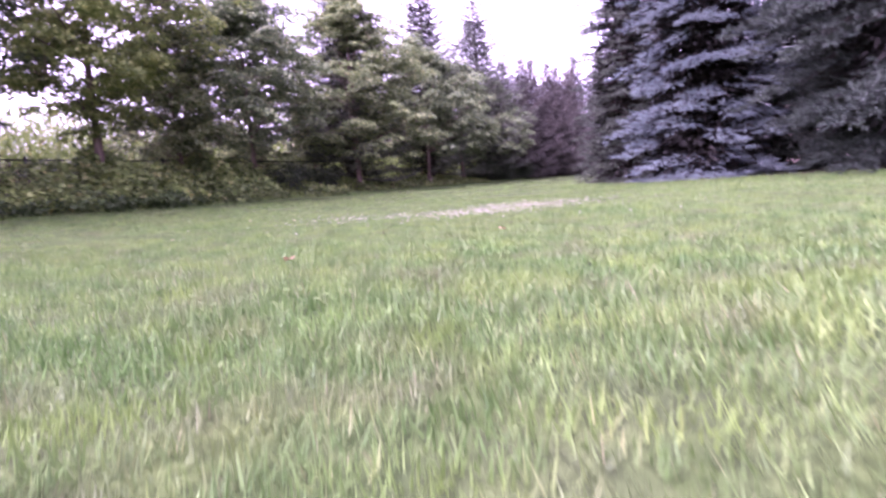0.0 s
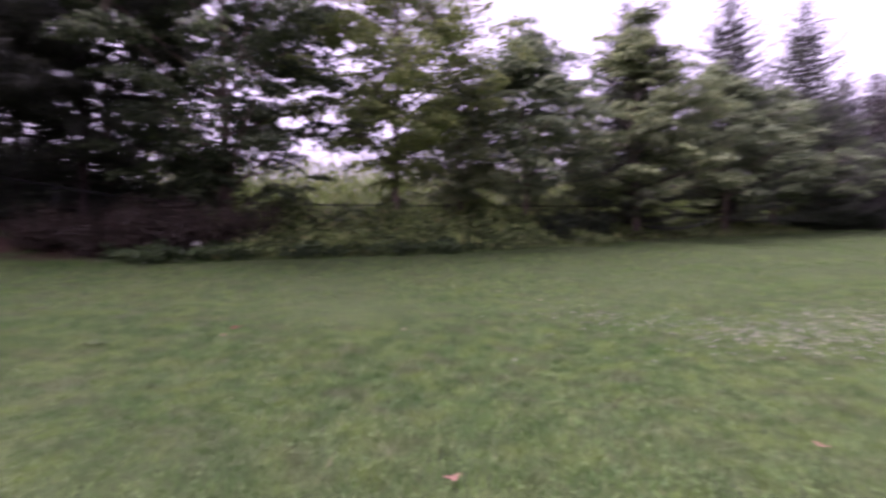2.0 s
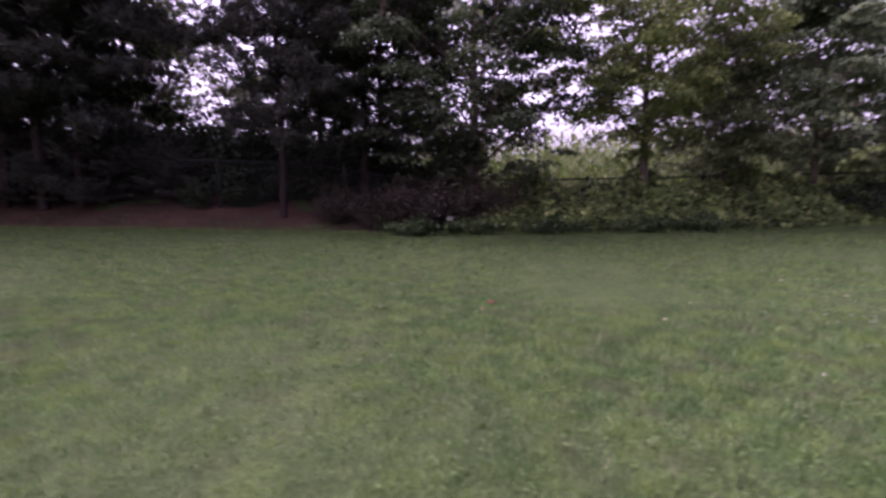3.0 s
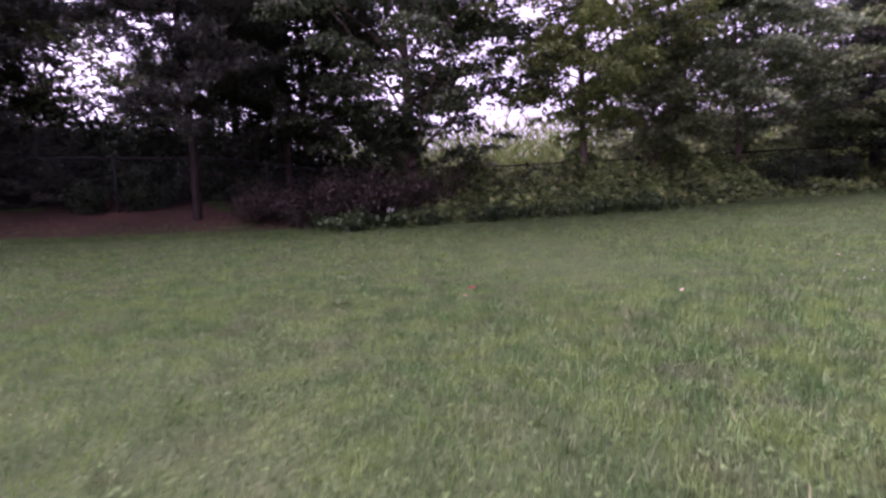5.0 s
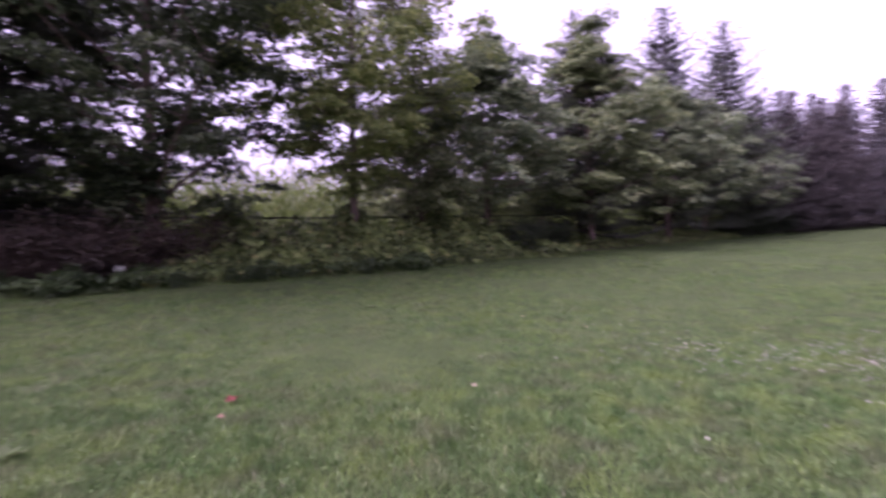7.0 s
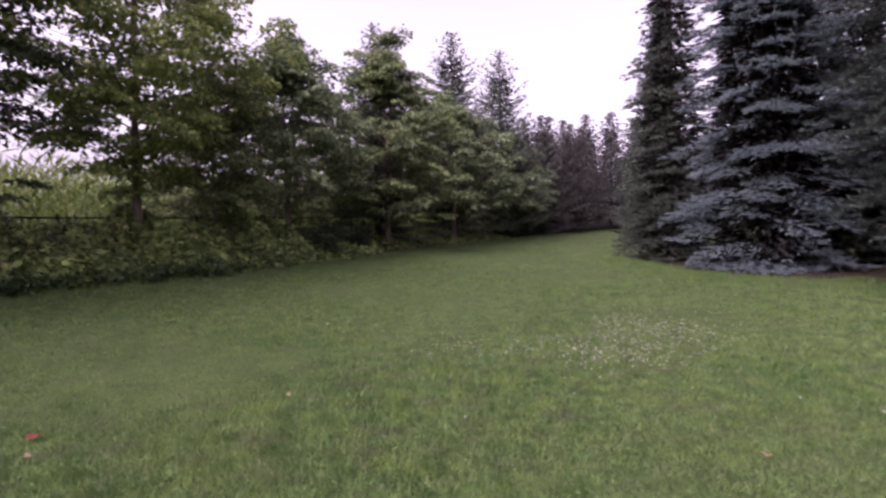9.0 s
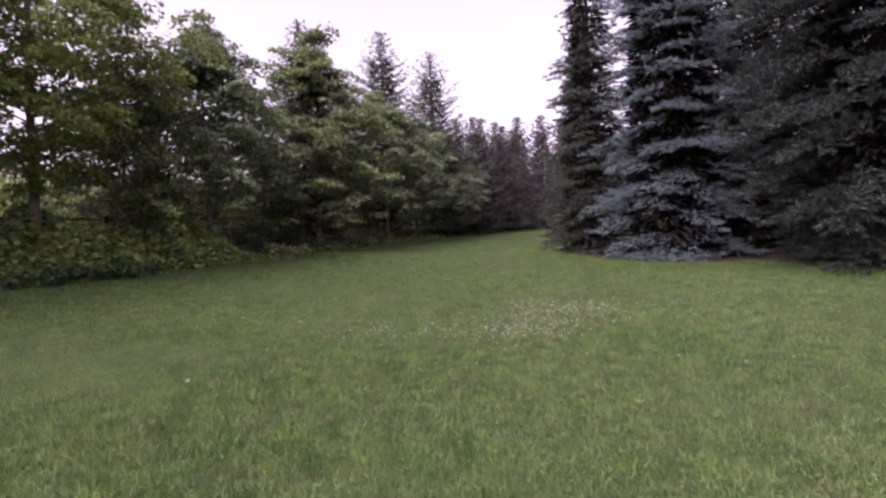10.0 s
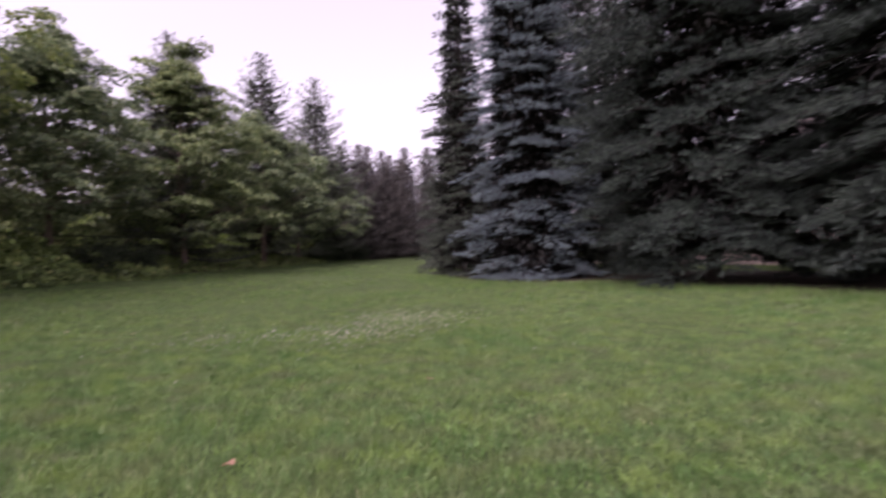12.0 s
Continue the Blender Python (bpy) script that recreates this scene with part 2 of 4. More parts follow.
def thing(name, at, label, category, group="", kind="", turn=0.0, size=1.0):
    ob = new(name)
    ob.empty_display_size = 0.2
    ob.matrix_basis = Matrix.LocRotScale(at, Euler((0, 0, turn)), (size, size, size))
    return tagged(ob, label, category, group, kind)


def part(name, me, parent, label="", kind=""):
    ob = new(name, me)
    ob.parent = parent
    return tagged(ob, label, "", "", kind)


def unit(v):
    return v / np.maximum(np.linalg.norm(v, axis=-1, keepdims=True), 1e-9)


def kites(p, d, up, length, width, fold=0.15):
    """Leaf blades: a kite folded along its midrib from p along d."""
    d = unit(d)
    side = unit(np.cross(d, up))
    nrm = np.cross(side, d)
    length, width = np.asarray(length)[:, None], np.asarray(width)[:, None]
    mid = p + d * length * 0.42
    a = mid + side * width / 2 + nrm * width * fold
    b = mid - side * width / 2 + nrm * width * fold
    tip = p + d * length - nrm * length * 0.08
    v = np.stack([p, a, tip, b], 1).reshape(-1, 3)
    return v, np.arange(len(v)).reshape(-1, 4)


def spikes(p, d, up, length, width):
    """Narrow three-cornered blades: needles and grass."""
    d = unit(d)
    side = unit(np.cross(d, up)) * np.asarray(width)[:, None] / 2
    v = np.stack([p + side, p - side, p + d * np.asarray(length)[:, None]], 1).reshape(-1, 3)
    return v, np.arange(len(v)).reshape(-1, 3)


class Tubes:
    """Tapered round limbs gathered into one mesh."""

    def __init__(self, sides=6):
        self.v, self.f, self.n, self.sides = [], [], 0, sides

    def add(self, path, radii, sides=0):
        k = sides or self.sides
        path, radii = np.asarray(path, float), np.asarray(radii, float)
        way = unit(np.gradient(path, axis=0))
        ref = np.where(np.abs(way[:, 2:]) > 0.9, [[1.0, 0, 0]], [[0, 0, 1.0]])
        a = unit(np.cross(way, ref))
        b = np.cross(way, a)
        ang = np.linspace(0, 2 * np.pi, k, endpoint=False)
        ring = path[:, None] + radii[:, None, None] * (np.cos(ang)[None, :, None] * a[:, None] + np.sin(ang)[None, :, None] * b[:, None])
        self.v.append(ring.reshape(-1, 3))
        i, j = np.meshgrid(np.arange(len(path) - 1), np.arange(k), indexing="ij")
        j2 = (j + 1) % k
        q = np.stack([i * k + j, i * k + j2, (i + 1) * k + j2, (i + 1) * k + j], -1).reshape(-1, 4)
        self.f.append(q + self.n)
        self.n += len(path) * k

    def mesh(self, name, mat):
        return mesh_of(name, np.concatenate(self.v), [np.concatenate(self.f)], mat, True)


def bm_mesh(name, bm, mat):
    me = bpy.data.meshes.new(name)
    bm.to_mesh(me)
    bm.free()
    me.materials.append(mat)
    return me


# ------------------------------------------------------------------ ground
def ground_sheet():
    def steps(fine, far, edge):
        near = np.arange(-fine, fine + 0.01, 0.5)
        out = fine + np.geomspace(1, far - fine, edge)
        return np.concatenate([-out[::-1], near, out])
    xs, ys = steps(22, 1500, 14), steps(22, 1500, 14) + 12
    gx, gy = np.meshgrid(xs, ys)
    z = gz(gx, gy)
    close = np.exp(-((gx / 30) ** 2 + ((gy - 12) / 30) ** 2))
    rng = np.random.default_rng(3)
    lumps = sum(a * np.sin(gx * f + p) * np.sin(gy * g + q) for a, f, g, p, q in zip((0.012, 0.01, 0.008), rng.uniform(0.5, 2.2, 3), rng.uniform(0.5, 2.2, 3), rng.uniform(0, 6, 3), rng.uniform(0, 6, 3)))
    v = np.stack([gx, gy, z + lumps * close], -1).reshape(-1, 3)
    w = len(xs)
    i, j = np.meshgrid(np.arange(len(ys) - 1), np.arange(w - 1), indexing="ij")
    f = np.stack([i * w + j, i * w + j + 1, (i + 1) * w + j + 1, (i + 1) * w + j], -1).reshape(-1, 4)
    ob = new("ground", mesh_of("ground", v, [f], M_TURF, True))
    tagged(ob, "mown green lawn rising gently towards the trees", "lawn", kind="structure")


def bed(name, outline, mat, label, lift=0.025, seed=0, place=row):
    """A flat bed of soil over the ground with an uneven outline, given along the row (s, n) or in plan (x, y)."""
    rng = np.random.default_rng(seed)
    pts = []
    for (s0, n0), (s1, n1) in zip(outline, outline[1:] + outline[:1]):
        for k in range(16):
            t = k / 16
            pts.append((s0 + (s1 - s0) * t + rng.normal(0, 0.12), n0 + (n1 - n0) * t + rng.normal(0, 0.12)))
    bm = bmesh.new()
    vs = [bm.verts.new((*place(s, n)[:2], 0)) for s, n in pts]
    bm.faces.new(vs)
    bmesh.ops.triangulate(bm, faces=bm.faces[:])
    for _ in range(5):
        bmesh.ops.subdivide_edges(bm, edges=[e for e in bm.edges if e.calc_length() > 0.7], cuts=1, use_grid_fill=True)
        bmesh.ops.triangulate(bm, faces=[f for f in bm.faces if len(f.verts) > 3])
    for v in bm.verts:
        v.co.z = float(gz(v.co.x, v.co.y)) + lift + 0.015 * noise.noise(v.co * 1.7)
    ob = new(name, bm_mesh(name, bm, mat))
    tagged(ob, label, "ground", kind="structure")


ground_sheet()
bed("mulch_bed", [(-24, -3.4), (-19, -1.9), (-15.5, -1.1), (-11.5, -0.8), (-8.2, -0.65), (-6.3, -0.95), (-5.6, 0.6), (-8, 3.4), (-24, 4.5)], M_MULCH, "red-brown mulch bed under the pines", 0.012, 1)
bed("leafy_soil", [(-6.1, -0.98), (2, -1.0), (8, -0.95), (16, -0.6), (26, -0.6), (46, -0.9), (46, 2.4), (20, 3.2), (-6, 3.2)], M_SOIL, "dark leafy soil under the tree row", 0.02, 2)
# dark sheet laid over the turf in place of shade below the boughs
bed("spruce_shade_bed", [(6.9, 16.5), (6.6, 12.6), (7.0, 10.8), (8.1, 9.0), (8.7, 6.6), (9.2, 3.0), (13.5, 2.0), (13.5, 8.5), (11.0, 16.0)], M_LITTERSHADE, "dark litter-toned sheet laid in for the shade under the spruces", 0.012, 3, lambda x, y: (x, y))


def lawn_grass(name, r0, r1, count, seed):
    """Grass blades in loose tufts, thinning out with the distance from the middle of the lawn."""
    rng = np.random.default_rng(seed)
    k = count // 6
    u = rng.uniform(0, 1, k)
    r = r1 * u ** 0.72 * rng.uniform(0.75, 1.35, k) if r0 == 0 else r0 * (r1 / r0) ** u ** 0.8
    a = rng.uniform(radians(-80), radians(105), k)
    round_about = (r < rng.uniform(1.5, 7.0, k)) & (rng.uniform(0, 1, k) < 0.4)
    a = np.where(round_about, rng.uniform(-np.pi, np.pi, k), a + rng.normal(0, 0.12, k))
    tufts = np.stack([0.6 - np.sin(a) * r, -0.75 + np.cos(a) * r], 1)
    pick = rng.integers(0, k, count)
    xy = tufts[pick] + rng.normal(0, 0.03, (count, 2)) * (1 + 0.1 * r[pick, None])
    keep = ((xy - A0) @ N < -1.0) & ((xy - A0) @ N > -40)
    keep &= ~((xy[:, 0] > 7.1 + (10.8 - xy[:, 1]) * 0.27) & (xy[:, 1] < 15.5) & (xy[:, 0] < 13.3))
    xy, rr = xy[keep], r[pick][keep]
    n = len(xy)
    wave = 0.86 + 0.22 * np.sin(xy[:, 0] * 1.7 + 1.3 * np.sin(xy[:, 1] * 0.9)) * np.sin(xy[:, 1] * 1.3)
    p = np.column_stack([xy, gz(xy[:, 0], xy[:, 1]) - 0.006])
    ang, lean = rng.uniform(0, 2 * np.pi, n), rng.gamma(2.0, 0.36, n)
    d = np.stack([np.cos(ang) * lean, np.sin(ang) * lean, np.ones(n)], 1)
    up = np.stack([np.cos(ang + rng.normal(0, 0.6, n)), np.sin(ang + rng.normal(0, 0.6, n)), np.zeros(n)], 1)
    ln = 0.064 * rng.uniform(0.45, 1.15, n) * wave
    v, f = spikes(p, d, up, ln, (0.0043 + 0.0008 * rr) * rng.uniform(0.6, 1.3, n))
    ob = new(name, mesh_of(name, v, [f], M_BLADE))
    tagged(ob, "fresh green lawn grass in loose tufts", "grass", kind="stuff")


lawn_grass("lawn_grass", 0, 5.5, 310000, 11)
lawn_grass("lawn_grass", 4.0, 26.0, 280000, 12)
lawn_grass("lawn_grass", 3.6, 12.0, 170000, 13)


# ------------------------------------------------------------------ broadleaf trees
def ovate(t):
    return np.clip(np.sin(np.pi * np.clip(t, 0, 1) ** 0.75) ** 0.7, 0.08, 1)


def domed(t):
    return np.clip((1 - np.clip(t, 0, 1) ** 2.2) ** 0.75 * (0.78 + 0.22 * np.minimum(t * 5, 1)), 0.12, 1)


def broadleaf_meshes(name, height, bottom, radius, trunk_r, shape, limbs, sprays, leaves, leaf, bark, blade, seed, gaps=0.25, droop=0.35):
    """Trunk, curved limbs and twigs, and leaves in flat drooping sprays that fill an uneven crown."""
    rng = np.random.default_rng(seed)
    wood = Tubes(7)
    hz = np.linspace(0, height * 0.93, 12)
    sway = np.cumsum(rng.normal(0, 0.04, (12, 2)), 0) * np.linspace(0, 1, 12)[:, None]
    axis = np.column_stack([sway, hz])
    rad = trunk_r * (1 - hz / height) ** 1.3 + 0.008
    rad[0] *= 1.3
    wood.add(axis, rad, 9)
    knots, lumps = [], rng.uniform(0, 6.28, 4)

    def reach_at(t, a):
        uneven = 1 + 0.16 * np.sin(2 * a + lumps[0] + 3 * t) + 0.13 * np.sin(3 * a - 7 * t + lumps[1]) + 0.12 * np.sin(11 * t + 2 * a + lumps[2])
        return radius * shape(t) * uneven
    for k in range(limbs):
        t = (k + rng.uniform(0.1, 0.9)) / limbs
        z1 = bottom + (height - bottom) * t
        a = k * 2.39996 + rng.normal(0, 0.35)
        reach = float(reach_at(np.array(t), a)) * rng.uniform(0.7, 0.95)
        z0 = max(bottom * 0.85, z1 - reach * rng.uniform(0.35, 0.7))
        base = np.array([np.interp(z0, hz, axis[:, 0]), np.interp(z0, hz, axis[:, 1]), z0])
        tip = np.array([np.cos(a) * reach, np.sin(a) * reach, z1 - 0.1 * reach])
        m = base * 0.45 + tip * 0.55 + np.array([0, 0, 0.14 * reach])
        u = np.linspace(0, 1, 8)[:, None]
        path = (1 - u) ** 2 * base + 2 * u * (1 - u) * m + u ** 2 * tip
        r0 = max(0.012, 0.3 * np.interp(z0, hz, rad))
        wood.add(path, np.linspace(r0, 0.005, 8), 5)
        knots.append(path[2:])
    knots = np.concatenate(knots)
    many = int(sprays * 1.9)
    t = rng.uniform(0, 1, many) ** 0.9
    a = rng.uniform(0, 2 * np.pi, many)
    r = reach_at(t, a) * rng.uniform(0.03, 1.0, many) ** 0.6 * rng.normal(1.0, 0.12, many)
    c = np.column_stack([np.cos(a) * r, np.sin(a) * r, bottom + (height - bottom) * t - 0.1 * r + rng.normal(0, 0.34, many)])
    holes = np.sin(c[:, 0] * 2.1 + lumps[0]) * np.sin(c[:, 1] * 2.3 + lumps[1]) * np.sin(c[:, 2] * 2.6 + lumps[2])
    c = c[np.argsort(holes + rng.normal(0, gaps, len(holes)))[-sprays:]]
    for q in c:
        p = knots[np.argmin(((knots - q) ** 2).sum(1) + 2.0 * np.maximum(knots[:, 2] - q[2], 0))]
        wood.add(np.stack([p, (p + q) / 2 + [0, 0, 0.05], q]), [0.008, 0.005, 0.003], 3)
    sz = rng.uniform(0.22, 0.56, sprays)
    each = np.maximum(8, sz ** 2 / (sz ** 2).sum() * leaves).astype(int)
    idx = np.repeat(np.arange(sprays), each)
    n = len(idx)
    ang, far = rng.uniform(0, 6.28, n), rng.uniform(0, 1, n) ** 0.6
    tilt = rng.normal(0, 0.25, (sprays, 2))
    flat = np.column_stack([np.cos(ang) * far, np.sin(ang) * far]) * sz[idx, None]
    lift = (flat * tilt[idx]).sum(1) - droop * far ** 2 * sz[idx] + rng.normal(0, 0.07, n) * sz[idx]
    p = c[idx] + np.column_stack([flat, lift])
    d = unit(np.column_stack([np.cos(ang), np.sin(ang), np.full(n, -0.55)]) + rng.normal(0, 0.45, (n, 3)))
    up = unit(rng.normal(0, 0.4, (n, 3)) + [0, 0, 1.0])
    ln = blade * rng.uniform(0.7, 1.25, n)
    v, f = kites(p, d, up, ln, ln * rng.uniform(0.65, 0.95, n))
    return wood.mesh(name + "_wood", bark), mesh_of(name + "_crown", v, [f], leaf)


def plant(name, meshes, at, label, category, turn=0.0, size=1.0, group=""):
    t = thing(name, at, label, category, group, turn=turn, size=size)
    part("trunk", meshes[0], t)
    part("crown", meshes[1], t)
    if len(meshes) > 2:
        part("shade_twig_mass", meshes[2], t, "near-black twigs added to fill and shade the inside of the crown", "stuff")
    return t


# ------------------------------------------------------------------ conifers
def conifer_meshes(name, height, radius, trunk_r, bottom, per_metre, twig_gap, needle, mat, bark, seed, droop=0.25, taper=0.85, tuft=9, ragged=0.16, lumpy=0.0, brush=0.75, thick=0.3, foot=0.8, crowd=1.2):
    """A conifer of some distance: boughs with side twigs clad in needles."""
    rng = np.random.default_rng(seed)
    wood = Tubes(6)
    hz = np.linspace(0, height, 10)
    wood.add(np.column_stack([0.02 * np.sin(hz), 0.02 * np.cos(hz * 1.3), hz]), trunk_r * (1 - hz / height) + 0.01, 8)
    base, way, lens = [], [], []
    total = int(per_metre * (height - bottom))
    zs = bottom + (height - bottom) * ((np.arange(total) + rng.uniform(0, 1, total)) / total) ** crowd
    for k, z in enumerate(zs):
        t = (z - bottom) / (height - bottom)
        full = radius * (1 - t) ** taper * (foot + (1 - foot) * min(1, t * 7)) * rng.uniform(1 - 2 * ragged, 1 + ragged) + 0.08
        a = k * 2.39996 + rng.normal(0, 0.3)
        full *= 1 + lumpy * math.sin(3 * a + 2.3 * z) * math.sin(1.7 * z + a)
        rad = np.array([np.cos(a), np.sin(a), 0])
        side = np.array([-np.sin(a), np.cos(a), 0])
        rise = 0.35 * t - droop * (1 - t) + rng.normal(0, 0.07)
        u = np.linspace(0, 1, 8)
        path = np.array([0, 0, z]) + rad * (u * full)[:, None] + np.array([0, 0, 1.0]) * ((rise * u + 0.16 * u ** 3 - 0.05 * np.sin(u * 3)) * full)[:, None]
        path[:, 2] = np.maximum(path[:, 2], 0.06 + 0.05 * u)
        wood.add(path[::2] if full > 0.6 else path[[0, 7]], np.linspace(0.016 + 0.01 * full, 0.004, 4 if full > 0.6 else 2), 4)
        m = max(2, int(full / twig_gap))
        w = np.linspace(0.22, 1.0, m)
        at = np.stack([np.interp(w, u, path[:, c]) for c in range(3)], 1)
        for sgn in (-1, 1):
            ln = (0.14 * min(1.0, full) + 0.34 * full * np.minimum(1.15 - w, 0.6)) * rng.uniform(0.6, 1.25, m)
            dr = rad * 0.8 + side * sgn * 0.8 + np.array([0, 0, -0.06]) + rng.normal(0, 0.13, (m, 3)) * [1, 1, 0.7]
            base.append(at), way.append(unit(dr)), lens.append(ln)
        top = m // 2 + 1
        pick = rng.integers(0, m, top)
        base.append(at[pick]), way.append(unit(rad * 0.8 + np.array([0, 0, 0.35]) + rng.normal(0, 0.25, (top, 3)))), lens.append(rng.uniform(0.1, 0.22, top) * (0.3 + 0.4 * full))
    base, way, lens = np.concatenate(base), np.concatenate(way), np.concatenate(lens)
    idx = np.repeat(np.arange(len(base)), np.maximum(3, lens / 0.25 * tuft).astype(int))
    n = len(idx)
    w = rng.uniform(0.05, 1.0, n)
    p = base[idx] + way[idx] * (lens[idx] * w)[:, None] + np.array([0, 0, 0.22]) * (lens[idx] * w ** 2)[:, None]
    d = unit(way[idx] * 0.95 + unit(rng.normal(0, 1, (n, 3))) * brush + [0, 0, 0.2])
    v, f = spikes(p, d, unit(rng.normal(0, 1, (n, 3))), needle * rng.uniform(0.7, 1.3, n), needle * thick * rng.uniform(0.7, 1.3, n))
    return wood.mesh(name + "_wood", bark), mesh_of(name + "_crown", v, [f], mat), shade_twigs(name, height, radius, bottom, taper, 0.42, int(180 * (height - bottom) * radius / 2.8), rng)


def shade_twigs(name, height, radius, bottom, taper, share, m, rng):
    """Near-black twigs round the trunk, added to block sky and paint in crown shade."""
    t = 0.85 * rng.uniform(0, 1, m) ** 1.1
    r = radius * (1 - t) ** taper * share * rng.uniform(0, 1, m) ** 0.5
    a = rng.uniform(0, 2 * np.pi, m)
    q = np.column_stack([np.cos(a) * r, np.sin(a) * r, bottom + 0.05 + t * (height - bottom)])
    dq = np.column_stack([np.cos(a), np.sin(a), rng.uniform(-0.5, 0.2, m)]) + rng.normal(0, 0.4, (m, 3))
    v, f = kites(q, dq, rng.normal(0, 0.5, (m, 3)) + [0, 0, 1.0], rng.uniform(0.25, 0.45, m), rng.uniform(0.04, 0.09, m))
    return mesh_of(name + "_inner", v, [f], M_CROWNSHADE)


def layered_spruce_meshes(name, height, radius, trunk_r, bottom, layer, fan, needle, mat, old, bark, seed, taper=0.5, droop=0.3, dense=200, detail=7.0, foot=0.85, lumpy=0.14, ragged=0.24, dry=500, apart=1.1, jitter=0.42):
    """A spruce close by: shelves of boughs that end in drooping fans of needled twigs, with dark gaps between the shelves."""
    rng = np.random.default_rng(seed)
    wood = Tubes(6)
    hz = np.linspace(0, height, 12)
    wood.add(np.column_stack([0.02 * np.sin(hz), 0.02 * np.cos(hz * 1.3), hz]), trunk_r * (1 - hz / height) + 0.01, 9)
    base, way, lens, curl, boughs = [], [], [], [], []
    for z in np.arange(bottom, height - 0.2, layer):
        t = (z - bottom) / (height - bottom)
        reach = radius * (1 - t) ** taper * (foot + (1 - foot) * min(1, t * 7)) + 0.1
        shelves = max(4, round(2 * math.pi * reach / apart))
        turn = rng.uniform(0, 6.28)
        for q in range(shelves):
            a0 = turn + 6.2832 * q / shelves + rng.normal(0, 0.16 / max(0.5, reach))
            z0 = z + rng.normal(0, jitter * layer)
            full = reach * rng.uniform(1 - ragged, 1.1) * (1 + lumpy * math.sin(3 * a0 + 2.3 * z) * math.sin(1.7 * z + a0))
            wide, rise = rng.uniform(0.16, 0.32) / max(0.5, reach), 0.3 * t - droop * (1 - t) + rng.normal(0, 0.07)
            for b in (-1, 0, 1):
                boughs.append((min(max(z0 + rng.normal(0, 0.035), bottom), height * 0.995), t, a0 + b * wide, full * (1 - 0.14 * b * b) * rng.uniform(0.92, 1.04), rise))
    for z, t, a, full, rise in boughs:
        rad, side = np.array([np.cos(a), np.sin(a), 0]), np.array([-np.sin(a), np.cos(a), 0])
        u = np.linspace(0, 1, 8)
        path = np.array([0, 0, z]) + rad * (u * full)[:, None] + np.array([0, 0, 1.0]) * ((rise * u + 0.05 * np.sin(u * 3) - 0.1 * u ** 3) * full)[:, None]
        path[:, 2] = np.maximum(path[:, 2], 0.07 + 0.05 * u)
        wood.add(path[::2] if full > 0.6 else path[[0, 7]], np.linspace(0.014 + 0.006 * full, 0.004, 4 if full > 0.6 else 2), 4)
        m = max(3, int(full * 0.55 / 0.13))
        w = np.linspace(0.45, 1.0, m)
        at = np.stack([np.interp(w, u, path[:, c]) for c in range(3)], 1)
        size = fan * min(1.0, 0.3 + 0.45 * full) * rng.uniform(0.7, 1.25)
        for sgn in (-1, 1):
            ln = size * (1.2 - 0.7 * w) * rng.uniform(0.75, 1.2, m)
            dr = rad * 0.8 + side * sgn * rng.uniform(0.3, 0.95, (m, 1)) + np.array([0, 0, -0.12]) + rng.normal(0, 0.14, (m, 3))
            base.append(at), way.append(unit(dr)), lens.append(ln), curl.append(rng.uniform(-0.2, 0.2, m))
        base.append(path[-1:]), way.append(unit(rad + np.array([0, 0, 0.05]))[None]), lens.append(np.array([size * 0.6])), curl.append(np.array([-0.1]))
    base, way, lens, curl = np.concatenate(base), np.concatenate(way), np.concatenate(lens), np.concatenate(curl)
    idx = np.repeat(np.arange(len(base)), np.maximum(4, lens * dense * np.where(base[:, 2] > detail, 0.14, 1.0)).astype(int))
    n = len(idx)
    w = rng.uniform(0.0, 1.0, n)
    p = base[idx] + way[idx] * (lens[idx] * w)[:, None] + np.array([0, 0, 1.0]) * (curl[idx] * lens[idx] * w ** 2)[:, None]
    p[:, 2] = np.maximum(p[:, 2], 0.03)
    d = unit(way[idx] * 0.85 + unit(rng.normal(0, 1, (n, 3))) * 0.95 + [0, 0, 0.2])
    grown = np.where(base[idx, 2] > detail, 2.2, 1.0)
    v, f = spikes(p, d, unit(rng.normal(0, 1, (n, 3))), grown * needle * rng.uniform(0.7, 1.3, n), grown * needle * 0.34 * rng.uniform(0.7, 1.3, n))
    crown = mesh_of(name + "_crown", v, [f], mat)
    # the inner fifth of each twig gets the old, shade-darkened tone
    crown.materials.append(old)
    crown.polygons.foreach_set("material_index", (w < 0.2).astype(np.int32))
    return wood.mesh(name + "_wood", bark), crown, shade_twigs(name, height, radius, bottom, taper, 0.55, int(dry * (height - bottom) * radius), rng)


BLUE = layered_spruce_meshes("blue_spruce", 14.0, 1.9, 0.18, 0.2, 0.47, 0.52, 0.045, M_BLUE, M_BLUEOLDSHADE, M_BARKSPRUCE, 21, taper=0.45, droop=0.15, ragged=0.34, dense=280, detail=7.5, lumpy=0.2, dry=600, apart=0.82)
BLUE_SLIM = layered_spruce_meshes("slim_spruce", 11.5, 1.9, 0.13, 0.15, 0.42, 0.42, 0.06, M_SLIM, M_GREENOLDSHADE, M_BARKSPRUCE, 22, taper=0.9, droop=0.12, dense=130, detail=9.0, ragged=0.45, lumpy=0.25, dry=120, apart=0.8)
